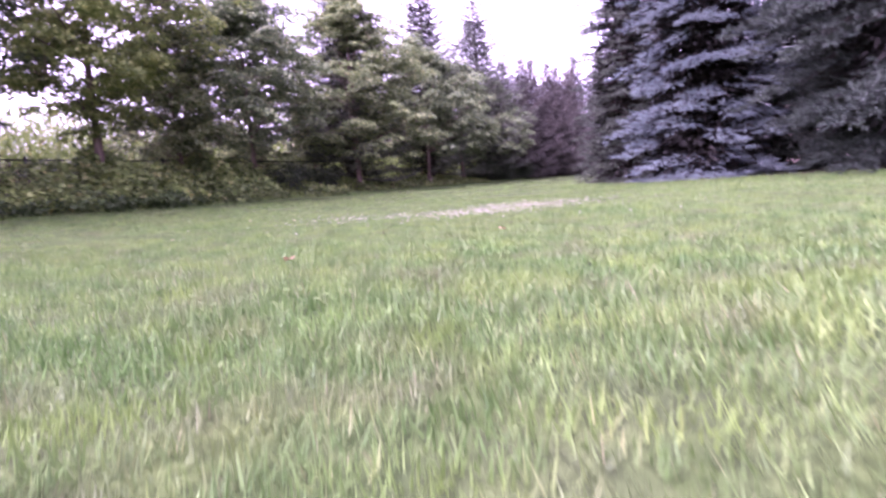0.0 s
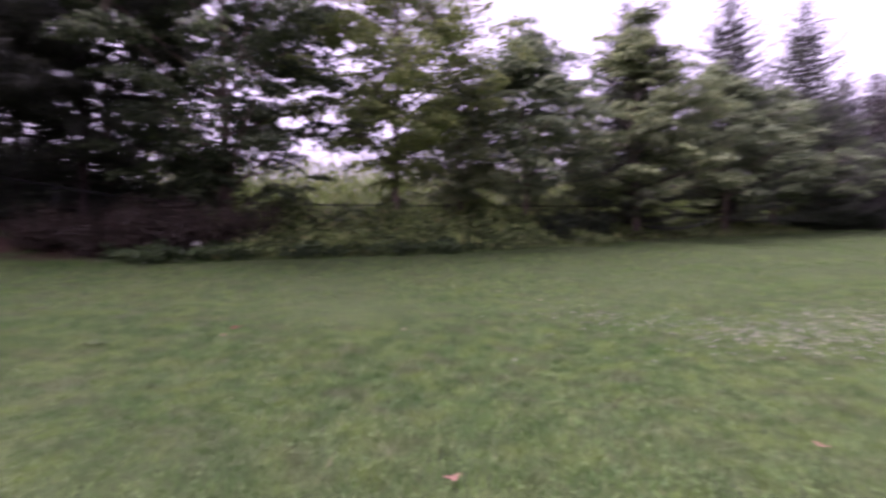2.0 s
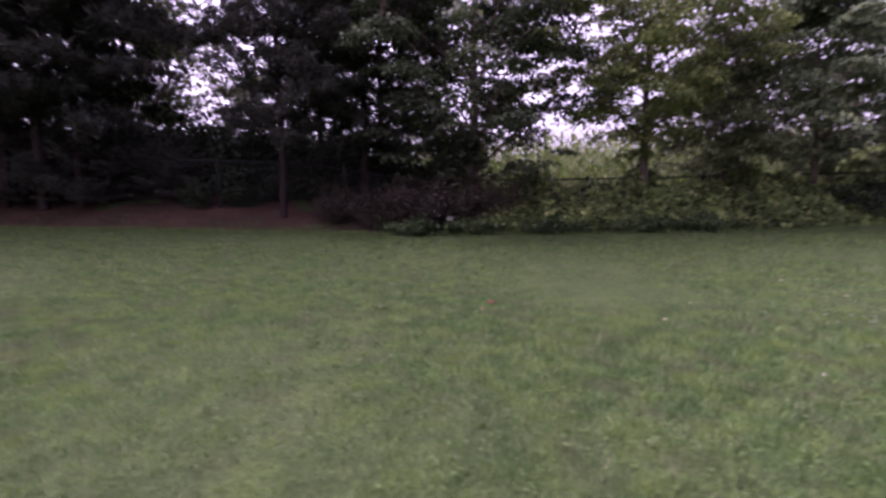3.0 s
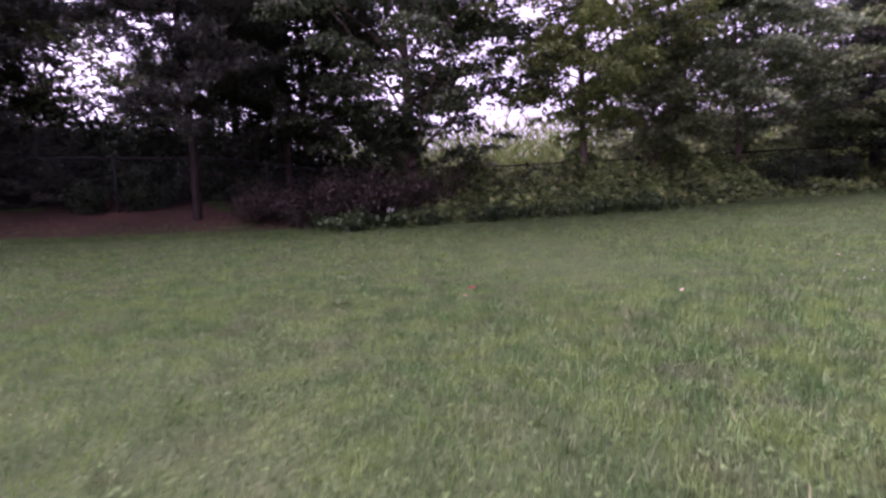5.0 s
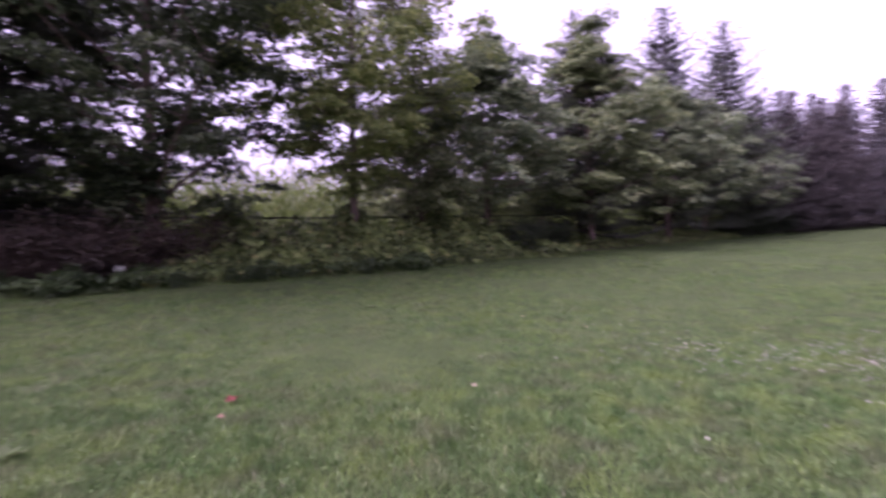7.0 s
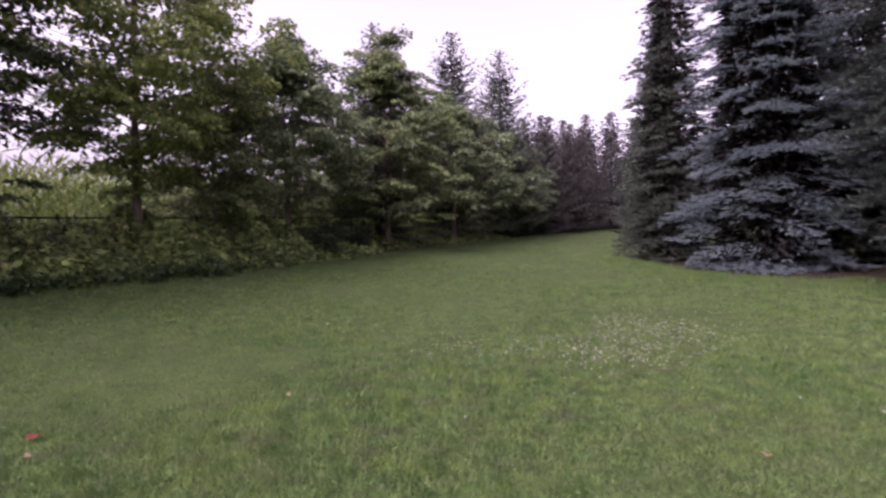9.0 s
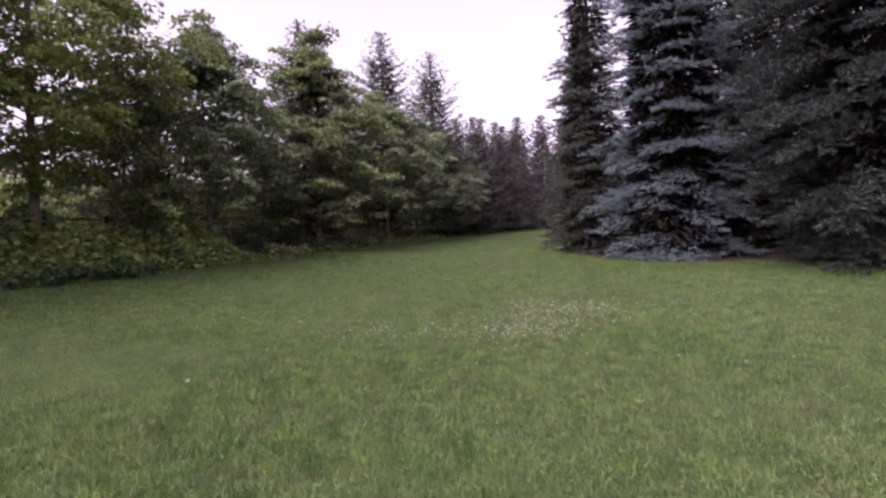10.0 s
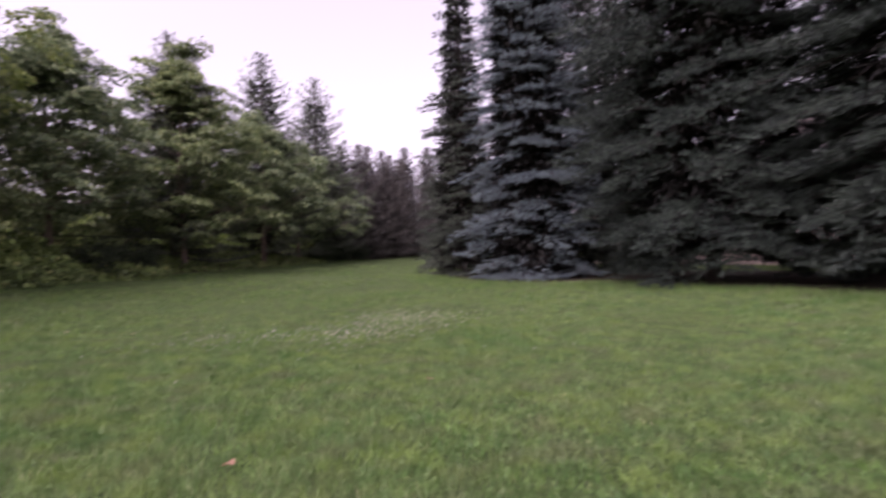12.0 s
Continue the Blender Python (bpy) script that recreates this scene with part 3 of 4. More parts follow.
GREEN = layered_spruce_meshes("green_spruce", 14.0, 2.9, 0.15, 0.78, 0.6, 0.68, 0.065, M_GREENSPRUCE, M_GREENOLDSHADE, M_BARKSPRUCE, 23, taper=0.38, droop=0.2, ragged=0.3, dense=105, detail=5.5, lumpy=0.2, dry=450, apart=1.15, jitter=0.3)
DARK = conifer_meshes("dark_spruce", 13.5, 2.6, 0.2, 0.12, 22, 0.22, 0.14, M_DARKSPRUCE, M_BARKSPRUCE, 24, droop=0.2, tuft=11, lumpy=0.12, brush=0.9, crowd=1.0)
BROWN = conifer_meshes("brown_spruce", 10.0, 3.1, 0.18, 0.05, 22, 0.24, 0.16, M_BROWNSPRUCE, M_BARKSPRUCE, 25, droop=0.1, taper=0.75, tuft=5, ragged=0.2, thick=0.48, crowd=0.95)
FIR = conifer_meshes("pale_fir", 10.0, 3.0, 0.16, 0.6, 24, 0.17, 0.12, M_FIR, M_BARKSPRUCE, 26, droop=0.05, taper=0.72, tuft=7, ragged=0.25, crowd=0.95)


def on_ground(x, y):
    return (x, y, float(gz(x, y)))


LAWN_ROW = "spruces along the lawn"
plant("blue_spruce", BLUE, on_ground(8.2, 11.9), "broad blue spruce with silvery layered boughs down to the grass", "spruce tree", 0.3, 1.0, LAWN_ROW)
plant("slim_spruce", BLUE_SLIM, on_ground(7.7, 15.4), "slim dark green spruce behind a broad blue one", "spruce tree", 1.9, 1.0, LAWN_ROW)
plant("green_spruce", GREEN, on_ground(9.8, 7.3), "dark green spruce with a bare trunk foot", "spruce tree", 0.9, 1.0, LAWN_ROW)
plant("green_spruce", GREEN, on_ground(10.9, 3.6), "dark green spruce with drooping lower boughs", "spruce tree", 3.6, 1.0, LAWN_ROW)
plant("dark_spruce", DARK, on_ground(10.7, 12.7), "dark green spruce behind the blue one", "spruce tree", 5.0, 0.9, LAWN_ROW)
plant("dark_spruce", DARK, on_ground(11.9, 12.2), "dark green spruce behind the row beside the lawn", "spruce tree", 4.1, 0.9, LAWN_ROW)
plant("dark_spruce", DARK, on_ground(14.2, 6.2), "dark green spruce behind the row beside the lawn", "spruce tree", 1.0, 0.85, LAWN_ROW)
plant("dark_spruce", DARK, on_ground(14.8, 2.2), "dark green spruce behind the row beside the lawn", "spruce tree", 2.7, 0.85, LAWN_ROW)
plant("dark_spruce", DARK, on_ground(10.4, 21.5), "slender dark green spruce beside the lawn", "spruce tree", 0.0, 0.85, LAWN_ROW)
plant("dark_spruce", DARK, on_ground(13.0, 27.5), "slender dark green spruce beside the lawn", "spruce tree", 2.0, 0.85, LAWN_ROW)
plant("dark_spruce", DARK, on_ground(16.0, 34.0), "slender dark green spruce beside the lawn", "spruce tree", 4.0, 0.9, LAWN_ROW)
END_ROW = "dark spruces at the end of the row"
for k, (s, n, size) in enumerate([(25.0, 0.5, 0.74), (27.6, 0.2, 0.8), (30.3, 0.5, 0.84), (33.2, 0.2, 0.86), (36.2, 0.4, 0.88), (39.5, 0.3, 0.9), (43.0, 0.6, 1.08), (46.5, -1.0, 1.15), (50.0, -3.0, 1.15), (52.5, -6.5, 1.1), (53.5, -10.0, 1.1)]):
    plant("brown_spruce", BROWN, row(s, n), "dense brownish spruce in shade at the end of the lawn", "spruce tree", k * 1.1, size, END_ROW)
for k, (s, n, size) in enumerate([(15.3, 0.6, 0.98), (21.3, 0.6, 1.06), (9.3, 0.7, 0.82)]):
    plant("pointed_fir", FIR, row(s, n), "tall fir with a pointed top above the row", "fir tree", k * 1.7, size, "firs behind the row")

TREE_ROW = "trees along the fence"
plant("maple_tree", broadleaf_meshes("pale_maple", 9.2, 2.2, 2.8, 0.1, ovate, 40, 360, 46000, M_MAPLE_LIGHT, M_BARK, 0.1, 31), row(0.0), "young maple with pale green leaves and a bare trunk", "maple tree", group=TREE_ROW)
plant("linden_tree", broadleaf_meshes("linden_b", 6.2, 2.0, 2.6, 0.085, domed, 36, 270, 32000, M_LINDEN, M_BARK, 0.1, 32), row(4.4, 0.3), "leafy green tree with layered branches", "tree", group=TREE_ROW)
plant("linden_tree", broadleaf_meshes("linden_c", 7.0, 1.75, 3.1, 0.1, domed, 44, 330, 40000, M_MAPLE, M_BARK, 0.11, 33), row(8.9), "broad leafy green tree with layered branches", "tree", group=TREE_ROW)
LINE = broadleaf_meshes("linden_d", 6.4, 1.75, 2.9, 0.1, domed, 44, 270, 33000, M_LINDEN, M_BARK, 0.11, 34, droop=0.6)
plant("linden_tree", LINE, row(14.0), "leafy green tree with layered drooping branches", "tree", group=TREE_ROW)
plant("linden_tree", LINE, row(18.4, 0.5), "leafy green tree with layered drooping branches", "tree", 2.2, 0.95, TREE_ROW)
plant("linden_tree", LINE, row(22.6, 0.4), "leafy green tree with layered drooping branches", "tree", 4.0, 0.92, TREE_ROW)
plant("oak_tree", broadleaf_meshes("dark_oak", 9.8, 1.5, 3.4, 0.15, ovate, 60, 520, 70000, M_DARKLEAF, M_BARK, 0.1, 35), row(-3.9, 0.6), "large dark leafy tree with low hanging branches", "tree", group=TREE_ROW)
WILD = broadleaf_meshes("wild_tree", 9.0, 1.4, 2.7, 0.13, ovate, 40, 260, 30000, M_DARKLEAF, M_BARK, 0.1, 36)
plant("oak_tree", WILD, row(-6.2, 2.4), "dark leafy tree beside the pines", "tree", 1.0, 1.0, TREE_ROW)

UNDER = broadleaf_meshes("under_tree", 4.8, 1.3, 1.9, 0.06, ovate, 30, 170, 10000, M_UNDER, M_BARK, 0.11, 37)
for k, (s, n, size) in enumerate([(2.2, 0.45, 0.98), (3.0, 2.2, 0.75), (6.4, 2.2, 0.8), (9.2, 2.4, 0.8), (11.6, 1.9, 0.95), (16.3, 1.8, 0.95), (-12.3, 3.6, 1.05), (-10.0, 3.8, 0.72)]):
    plant("small_tree", UNDER, row(s, n), "small dark leafy tree growing between taller ones", "tree", 1.3 + k * 1.9, size, "small trees in the row")


# ------------------------------------------------------------------ pines
def pine_meshes(name, height, bottom, reach, seed):
    rng = np.random.default_rng(seed)
    wood = Tubes(7)
    hz = np.linspace(0, height, 10)
    bend = np.column_stack([0.12 * np.sin(hz * 0.5), 0.1 * np.sin(hz * 0.4 + 1), hz])
    wood.add(bend, 0.1 * (1 - hz / height) + 0.018, 8)
    tips = []
    for k in range(70):
        z = bottom + (height - bottom) * (k / 70) ** 1.15
        a = k * 2.39996 + rng.normal(0, 0.3)
        ln = reach * (0.62 + 0.85 * math.sin(math.pi * min(1.0, 0.08 + 1.1 * k / 70))) * rng.uniform(0.6, 1.1)
        o = np.array([np.interp(z, hz, bend[:, 0]), np.interp(z, hz, bend[:, 1]), z])
        tip = o + [np.cos(a) * ln, np.sin(a) * ln, rng.uniform(-0.32, 0.3) * ln]
        mid = (o + tip) / 2 + [0, 0, -0.08 * ln]
        wood.add(np.stack([o, mid, tip]), [0.028, 0.018, 0.007], 5)
        for w in np.linspace(0.25, 1.05, max(5, int(ln * 9))):
            tips.append(o + (tip - o) * w + rng.normal(0, 0.2, 3) * [1, 1, 0.5])
    for k in range(26):
        z, a = rng.uniform(0.9, bottom), rng.uniform(0, 6.28)
        ln = rng.uniform(0.4, 1.5)
        wood.add(np.array([[0, 0, z], [np.cos(a) * ln, np.sin(a) * ln, z + rng.uniform(-0.3, 0.2)]]), [0.012, 0.004], 3)
    tips = np.array(tips)
    idx = np.repeat(np.arange(len(tips)), np.where(tips[:, 2] > 7.5, 12, 40))
    n = len(idx)
    high = np.where(tips[idx, 2] > 7.5, 1.75, 1.1)
    d = unit(rng.normal(0, 1, (n, 3)) + [0, 0, 0.5])
    v, f = spikes(tips[idx] + rng.normal(0, 0.07, (n, 3)), d, unit(rng.normal(0, 1, (n, 3))), high * rng.uniform(0.12, 0.24, n), high * rng.uniform(0.024, 0.052, n))
    return wood.mesh(name + "_wood", M_BARKPINE), mesh_of(name + "_crown", v, [f], M_PINE)


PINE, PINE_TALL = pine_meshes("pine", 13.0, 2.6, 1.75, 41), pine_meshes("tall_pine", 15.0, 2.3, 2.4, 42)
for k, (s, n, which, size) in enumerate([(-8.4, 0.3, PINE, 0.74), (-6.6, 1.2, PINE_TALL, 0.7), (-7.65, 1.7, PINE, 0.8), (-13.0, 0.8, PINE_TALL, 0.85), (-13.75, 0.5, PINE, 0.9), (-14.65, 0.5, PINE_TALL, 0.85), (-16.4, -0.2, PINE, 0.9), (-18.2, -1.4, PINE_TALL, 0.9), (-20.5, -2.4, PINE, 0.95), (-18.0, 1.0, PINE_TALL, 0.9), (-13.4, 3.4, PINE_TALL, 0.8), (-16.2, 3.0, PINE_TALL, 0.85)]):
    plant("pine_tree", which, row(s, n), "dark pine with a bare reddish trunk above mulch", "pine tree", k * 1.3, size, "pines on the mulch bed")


# ------------------------------------------------------------------ hedge, shrubs
def shrub_meshes(name, rx, ry, h, leaves, blade, leaf, seed, stems=14):
    """A bush: thin stems from the foot and leaf clumps with an uneven outline."""
    rng = np.random.default_rng(seed)
    wood = Tubes(4)
    cl = []
    for k in range(stems):
        a, r = rng.uniform(0, 6.28), rng.uniform(0.25, 1) ** 0.6
        tip = np.array([np.cos(a) * rx * r, np.sin(a) * ry * r, h * rng.uniform(0.55, 1.05) * (1.05 - 0.45 * r * r)])
        foot = np.array([tip[0] * 0.2, tip[1] * 0.2, 0.0])
        mid = foot * 0.5 + tip * 0.5 + [0, 0, 0.12 * h]
        wood.add(np.stack([foot, mid, tip]), [0.014, 0.009, 0.003], 4)
        for w in np.linspace(0.25, 1.0, 6):
            cl.append(foot + (tip - foot) * w + rng.normal(0, 0.1, 3) * [rx, ry, h])
    cl = np.array(cl)
    cl[:, 2] = np.clip(cl[:, 2], 0.08, None)
    idx = rng.integers(0, len(cl), leaves)
    off = unit(rng.normal(0, 1, (leaves, 3))) * rng.uniform(0, 1, (leaves, 1)) ** 0.6
    p = cl[idx] + off * np.array([0.24, 0.24, 0.15]) * max(0.7, h)
    p[:, 2] = np.maximum(p[:, 2], 0.03)
    d = unit(off + rng.normal(0, 0.5, (leaves, 3)) + [0, 0, -0.2])
    up = unit(rng.normal(0, 0.5, (leaves, 3)) + [0, 0, 1])
    ln = blade * rng.uniform(0.65, 1.3, leaves)
    v, f = kites(p, d, up, ln, ln * rng.uniform(0.5, 0.9, leaves))
    return wood.mesh(name + "_stems", M_BARK), mesh_of(name + "_leaves", v, [f], leaf)


def shrub(name, meshes, at, label, turn=0.0, size=1.0, group=""):
    t = thing(name, at, label, "shrub", group, turn=turn, size=size)
    part("stem_or_mound", meshes[0], t, kind="stuff")
    part("foliage", meshes[1], t)


def vine_bank(s0, s1, front, tall, n, seed, label, deep=2.0):
    """The vine-covered bank between the lawn's edge and the fence."""
    rng = np.random.default_rng(seed)
    s = rng.uniform(s0, s1, n)
    w = rng.uniform(0, 1, n)
    fade = np.clip((s - s0) / 1.5, 0, 1) * np.clip((s1 - s) / 3.0, 0.25, 1)
    lump = 0.82 + 0.2 * np.sin(s * 2.3 + 2 * w) + 0.14 * np.sin(s * 5.1 + 1) + 0.08 * np.sin(s * 11 + 9 * w)
    clump = 0.12 * np.sin(s * 17 + 23 * w) * np.sin(w * 31 + 5 * s)
    h = fade * (lump + clump) * tall * np.sin(np.clip(w * 1.25, 0, 1) * np.pi / 2) ** 0.75
    depth = front + 0.1 * np.sin(s * 1.9) + w * deep
    xy = A0 + S * s[:, None] + N * depth[:, None]
    p = np.column_stack([xy, gz(xy[:, 0], xy[:, 1]) + 0.04 + h * rng.uniform(0.72, 1.08, n)])
    p += rng.normal(0, 0.05, (n, 3))
    d = unit(np.column_stack([np.tile(-N, (n, 1)) * 0.6, np.full(n, -0.35)]) + rng.normal(0, 0.5, (n, 3)))
    up = unit(np.column_stack([np.tile(-N, (n, 1)) * 0.5, np.full(n, 0.8)]) + rng.normal(0, 0.35, (n, 3)))
    ln = rng.uniform(0.07, 0.16, n)
    v, f = kites(p, d, up, ln, ln * rng.uniform(0.7, 1.0, n))
    t = thing("vine_hedge", (0, 0, 0), label, "hedge")
    part("foliage", mesh_of("vine_leaves", v, [f], M_IVY), t)
    # solid dark mound below the leaves, so that gaps between them look shaded
    k, m = 60, 8
    gs, gw = np.meshgrid(np.linspace(s0, s1, k), np.linspace(0, 1, m), indexing="ij")
    fade = np.clip((gs - s0) / 1.5, 0, 1) * np.clip((s1 - gs) / 3.0, 0.25, 1)
    hh = fade * 0.54 * tall * np.sin(np.clip(gw * 1.25, 0, 1) * np.pi / 2) ** 0.75 + 0.02 * np.sin(gs * 9 + gw * 7)
    hh[:, 0] = -0.02
    pts = A0 + S * gs[..., None] + N * (front + 0.1 + gw * (deep - 0.1))[..., None]
    vv = np.concatenate([pts, (gz(pts[..., 0], pts[..., 1]) + hh)[..., None]], -1).reshape(-1, 3)
    i, j = np.meshgrid(np.arange(k - 1), np.arange(m - 1), indexing="ij")
    ff = np.stack([i * m + j, (i + 1) * m + j, (i + 1) * m + j + 1, i * m + j + 1], -1).reshape(-1, 4)
    part("stem_or_mound", mesh_of("vine_dark_mound", vv, [ff], M_SOIL, True), t, "solid dark mound that puts shade between the leaves")


vine_bank(-4.6, 7.0, -1.1, 1.05, 42000, 51, "bank of pale green vines climbing up to the fence")
vine_bank(6.6, 20.0, -0.4, 0.5, 7000, 52, "low vines along the fence in the shade of trees")
BARB = shrub_meshes("barberry", 1.0, 0.8, 1.25, 6500, 0.055, M_BARBERRY, 61, 34)
for k, (s, n, size) in enumerate([(-7.2, 0.3, 0.7), (-6.1, -0.2, 0.85), (-5.2, -0.3, 1.0), (-4.3, -0.2, 1.0), (-3.3, 0.0, 0.95), (-2.4, 0.1, 0.9)]):
    shrub("barberry_bush", BARB, row(s, n), "twiggy purple-brown barberry bush at the lawn's edge", k * 1.4, size, "purple bushes under the trees")
LOW = shrub_meshes("low_ivy", 0.9, 0.7, 0.42, 2600, 0.1, M_IVYDARK, 62, 16)
for k, s in enumerate(np.arange(-5.5, 2.2, 0.86)):
    shrub("ivy_clump", LOW, row(float(s), -0.9), "low clump of green ivy along the lawn's edge", k * 0.9, 0.74 + 0.12 * math.sin(k * 2.1), "ivy along the lawn's edge")
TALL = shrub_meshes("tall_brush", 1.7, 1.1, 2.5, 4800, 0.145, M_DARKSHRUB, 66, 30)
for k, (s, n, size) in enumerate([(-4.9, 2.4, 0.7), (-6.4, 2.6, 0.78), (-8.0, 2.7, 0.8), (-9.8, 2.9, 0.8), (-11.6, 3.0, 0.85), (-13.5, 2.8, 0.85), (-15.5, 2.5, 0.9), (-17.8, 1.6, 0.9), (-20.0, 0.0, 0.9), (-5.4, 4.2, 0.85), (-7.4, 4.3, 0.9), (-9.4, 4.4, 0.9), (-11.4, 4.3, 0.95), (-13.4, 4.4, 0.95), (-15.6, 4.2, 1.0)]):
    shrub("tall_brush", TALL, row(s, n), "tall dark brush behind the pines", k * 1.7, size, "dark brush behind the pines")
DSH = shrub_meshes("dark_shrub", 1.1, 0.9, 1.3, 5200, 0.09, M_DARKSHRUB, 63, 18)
# those below s = -7 stand in for shade under pines and mask the fence
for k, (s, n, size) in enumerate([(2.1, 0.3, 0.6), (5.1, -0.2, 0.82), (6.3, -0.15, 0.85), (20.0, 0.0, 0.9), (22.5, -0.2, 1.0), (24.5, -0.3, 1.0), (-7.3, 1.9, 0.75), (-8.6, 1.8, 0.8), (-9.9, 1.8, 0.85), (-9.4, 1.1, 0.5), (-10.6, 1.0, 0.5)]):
    shrub("dark_shrub", DSH, row(s, n), "dark green bush under the trees, in places standing in for shade", k * 1.9, size, "dark bushes under the trees")
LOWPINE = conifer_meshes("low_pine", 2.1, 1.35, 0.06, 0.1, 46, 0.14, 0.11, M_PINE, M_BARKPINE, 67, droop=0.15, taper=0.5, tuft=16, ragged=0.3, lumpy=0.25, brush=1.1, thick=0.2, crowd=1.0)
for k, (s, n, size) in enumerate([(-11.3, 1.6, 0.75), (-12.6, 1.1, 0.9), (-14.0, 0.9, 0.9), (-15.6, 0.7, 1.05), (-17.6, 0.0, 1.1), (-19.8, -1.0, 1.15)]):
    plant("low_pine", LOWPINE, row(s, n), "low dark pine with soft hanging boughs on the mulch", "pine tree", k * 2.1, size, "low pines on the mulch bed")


# ------------------------------------------------------------------ fence
def fence(s0, s1, n):
    t = thing("wire_fence", (0, 0, 0), "black chain-link fence with a thin top rail behind the trees", "fence")
    top = 1.12
    post = Tubes(8)
    post.add(np.array([[0, 0, -0.1], [0, 0, 0.6], [0, 0, top + 0.02], [0, 0, top + 0.05]]), [0.028, 0.028, 0.028, 0.012])
    pm = post.mesh("fence_post", M_FENCE)
    cap = Tubes(8)
    cap.add(np.array([[0, 0, top + 0.03], [0, 0, top + 0.055], [0, 0, top + 0.075], [0, 0, top + 0.08]]), [0.034, 0.034, 0.02, 0.002])
    cm = cap.mesh("post_cap", M_FENCE)
    for k in range(int((s1 - s0) / 3) + 1):
        p = part("post", pm, t)
        p.location = row(s0 + 3 * k, n)
        part("post_cap", cm, p)
    rail = Tubes(6)
    line = np.array([row(s, n) for s in np.arange(s0, s1 + 0.1, 1.0)])
    rail.add(line + [0, 0, top], np.full(len(line), 0.022))
    part("top_rail", rail.mesh("top_rail", M_FENCE), t)
    v, f, w, step = [], [], 0.0022, 0.075
    for k in range(int((s1 - s0 - top) / step)):
        for a, b in ((0, top), (top, 0)):
            q0, q1 = row(s0 + k * step + a, n), row(s0 + k * step + b, n)
            i = len(v)
            along = np.array([S[0], S[1], 0]) * w
            lo, hi = np.array(q0) + [0, 0, 0.03], np.array(q1) + [0, 0, top - 0.01]
            v += [lo - along, lo + along, hi + along, hi - along]
            f.append((i, i + 1, i + 2, i + 3))
    part("wire_mesh", mesh_of("wire_mesh", np.array(v), [np.array(f)], M_FENCE), t, "diamond wire mesh")


fence(-16, 44, 0.95)


# ------------------------------------------------------------------ corn field
def corn_field():
    rng = np.random.default_rng(71)
    stalks, leaves, tass = [], [], []
    ss, nn = [], []
    for r in range(16):
        k = np.arange(-5.5, 44, 0.21)
        ss.append(k + rng.normal(0, 0.05, len(k)))
        nn.append(np.full(len(k), 3.4 + 0.76 * r) + rng.normal(0, 0.06, len(k)))
    s, n = np.concatenate(ss), np.concatenate(nn)
    xy = A0 + S * s[:, None] + N * n[:, None]
    foot = np.column_stack([xy, gz(xy[:, 0], xy[:, 1])])
    h = rng.normal(2.45, 0.09, len(s))
    m = len(s)
    v1, f1 = spikes(foot, np.tile([0.02, 0, 1.0], (m, 1)), np.tile([*N, 0.0], (m, 1)), h, np.full(m, 0.035))
    idx = np.repeat(np.arange(m), 9)
    q = len(idx)
    u = np.tile(np.linspace(0.28, 0.92, 9), m)
    a = rng.uniform(0, 6.28, q)
    p = foot[idx] + np.column_stack([np.zeros((q, 2)), u * h[idx]])
    d = np.column_stack([np.cos(a), np.sin(a), rng.uniform(0.4, 1.7, q)])
    v2, f2 = kites(p, d, np.tile([0, 0, 1.0], (q, 1)) + rng.normal(0, 0.3, (q, 3)), rng.uniform(0.35, 0.65, q), rng.uniform(0.05, 0.085, q))
    t = thing("corn_field", (0, 0, 0), "tall pale green corn standing in rows beyond the fence", "corn", kind="stuff")
    part("stalks", mesh_of("corn_stalks", np.concatenate([v1, v2]), [f1, f2 + len(v1)], M_CORN), t, kind="stuff")
    idx = np.repeat(np.arange(m), 3)
    q = len(idx)
    p = foot[idx] + np.column_stack([np.zeros((q, 2)), h[idx] - 0.05])
    v3, f3 = spikes(p, np.column_stack([rng.normal(0, 0.4, (q, 2)), np.ones(q)]), rng.normal(0, 1, (q, 3)), rng.uniform(0.18, 0.32, q), np.full(q, 0.02))
    part("tassels", mesh_of("corn_tassels", v3, [f3], M_TASSEL), t, "dry straw-coloured tassels", "stuff")


corn_field()


# ------------------------------------------------------------------ house behind the spruces
def house(x, y, lx, ly, wall_h):
    t = thing("house", (x, y, float(gz(x, y))), "pinkish tan house behind the spruces with a brown roof", "house")
    bm = bmesh.new()
    bmesh.ops.create_cube(bm, size=1.0, matrix=Matrix.LocRotScale((0, 0, wall_h / 2 - 0.2), None, (lx, ly, wall_h + 0.4)))
    bmesh.ops.bevel(bm, geom=bm.edges[:], offset=0.02, segments=1, affect="EDGES")
    part("wall", bm_mesh("house_wall", bm, M_SIDING), t)
    bm = bmesh.new()
    hx, hy, o = lx / 2 + 0.4, ly / 2 + 0.4, wall_h
    top = o + 2.6
    a = [bm.verts.new(c) for c in ((-hx, -hy, o), (hx, -hy, o), (hx, hy, o), (-hx, hy, o), (0, -hy, top), (0, hy, top))]
    for f in ((a[0], a[3], a[5], a[4]), (a[1], a[4], a[5], a[2]), (a[0], a[4], a[1]), (a[3], a[2], a[5]), (a[0], a[1], a[2], a[3])):
        bm.faces.new(f)
    bmesh.ops.recalc_face_normals(bm, faces=bm.faces[:])
    part("roof", bm_mesh("house_roof", bm, M_SHINGLE), t)


house(20.5, 13.5, 8.0, 14.0, 2.9)


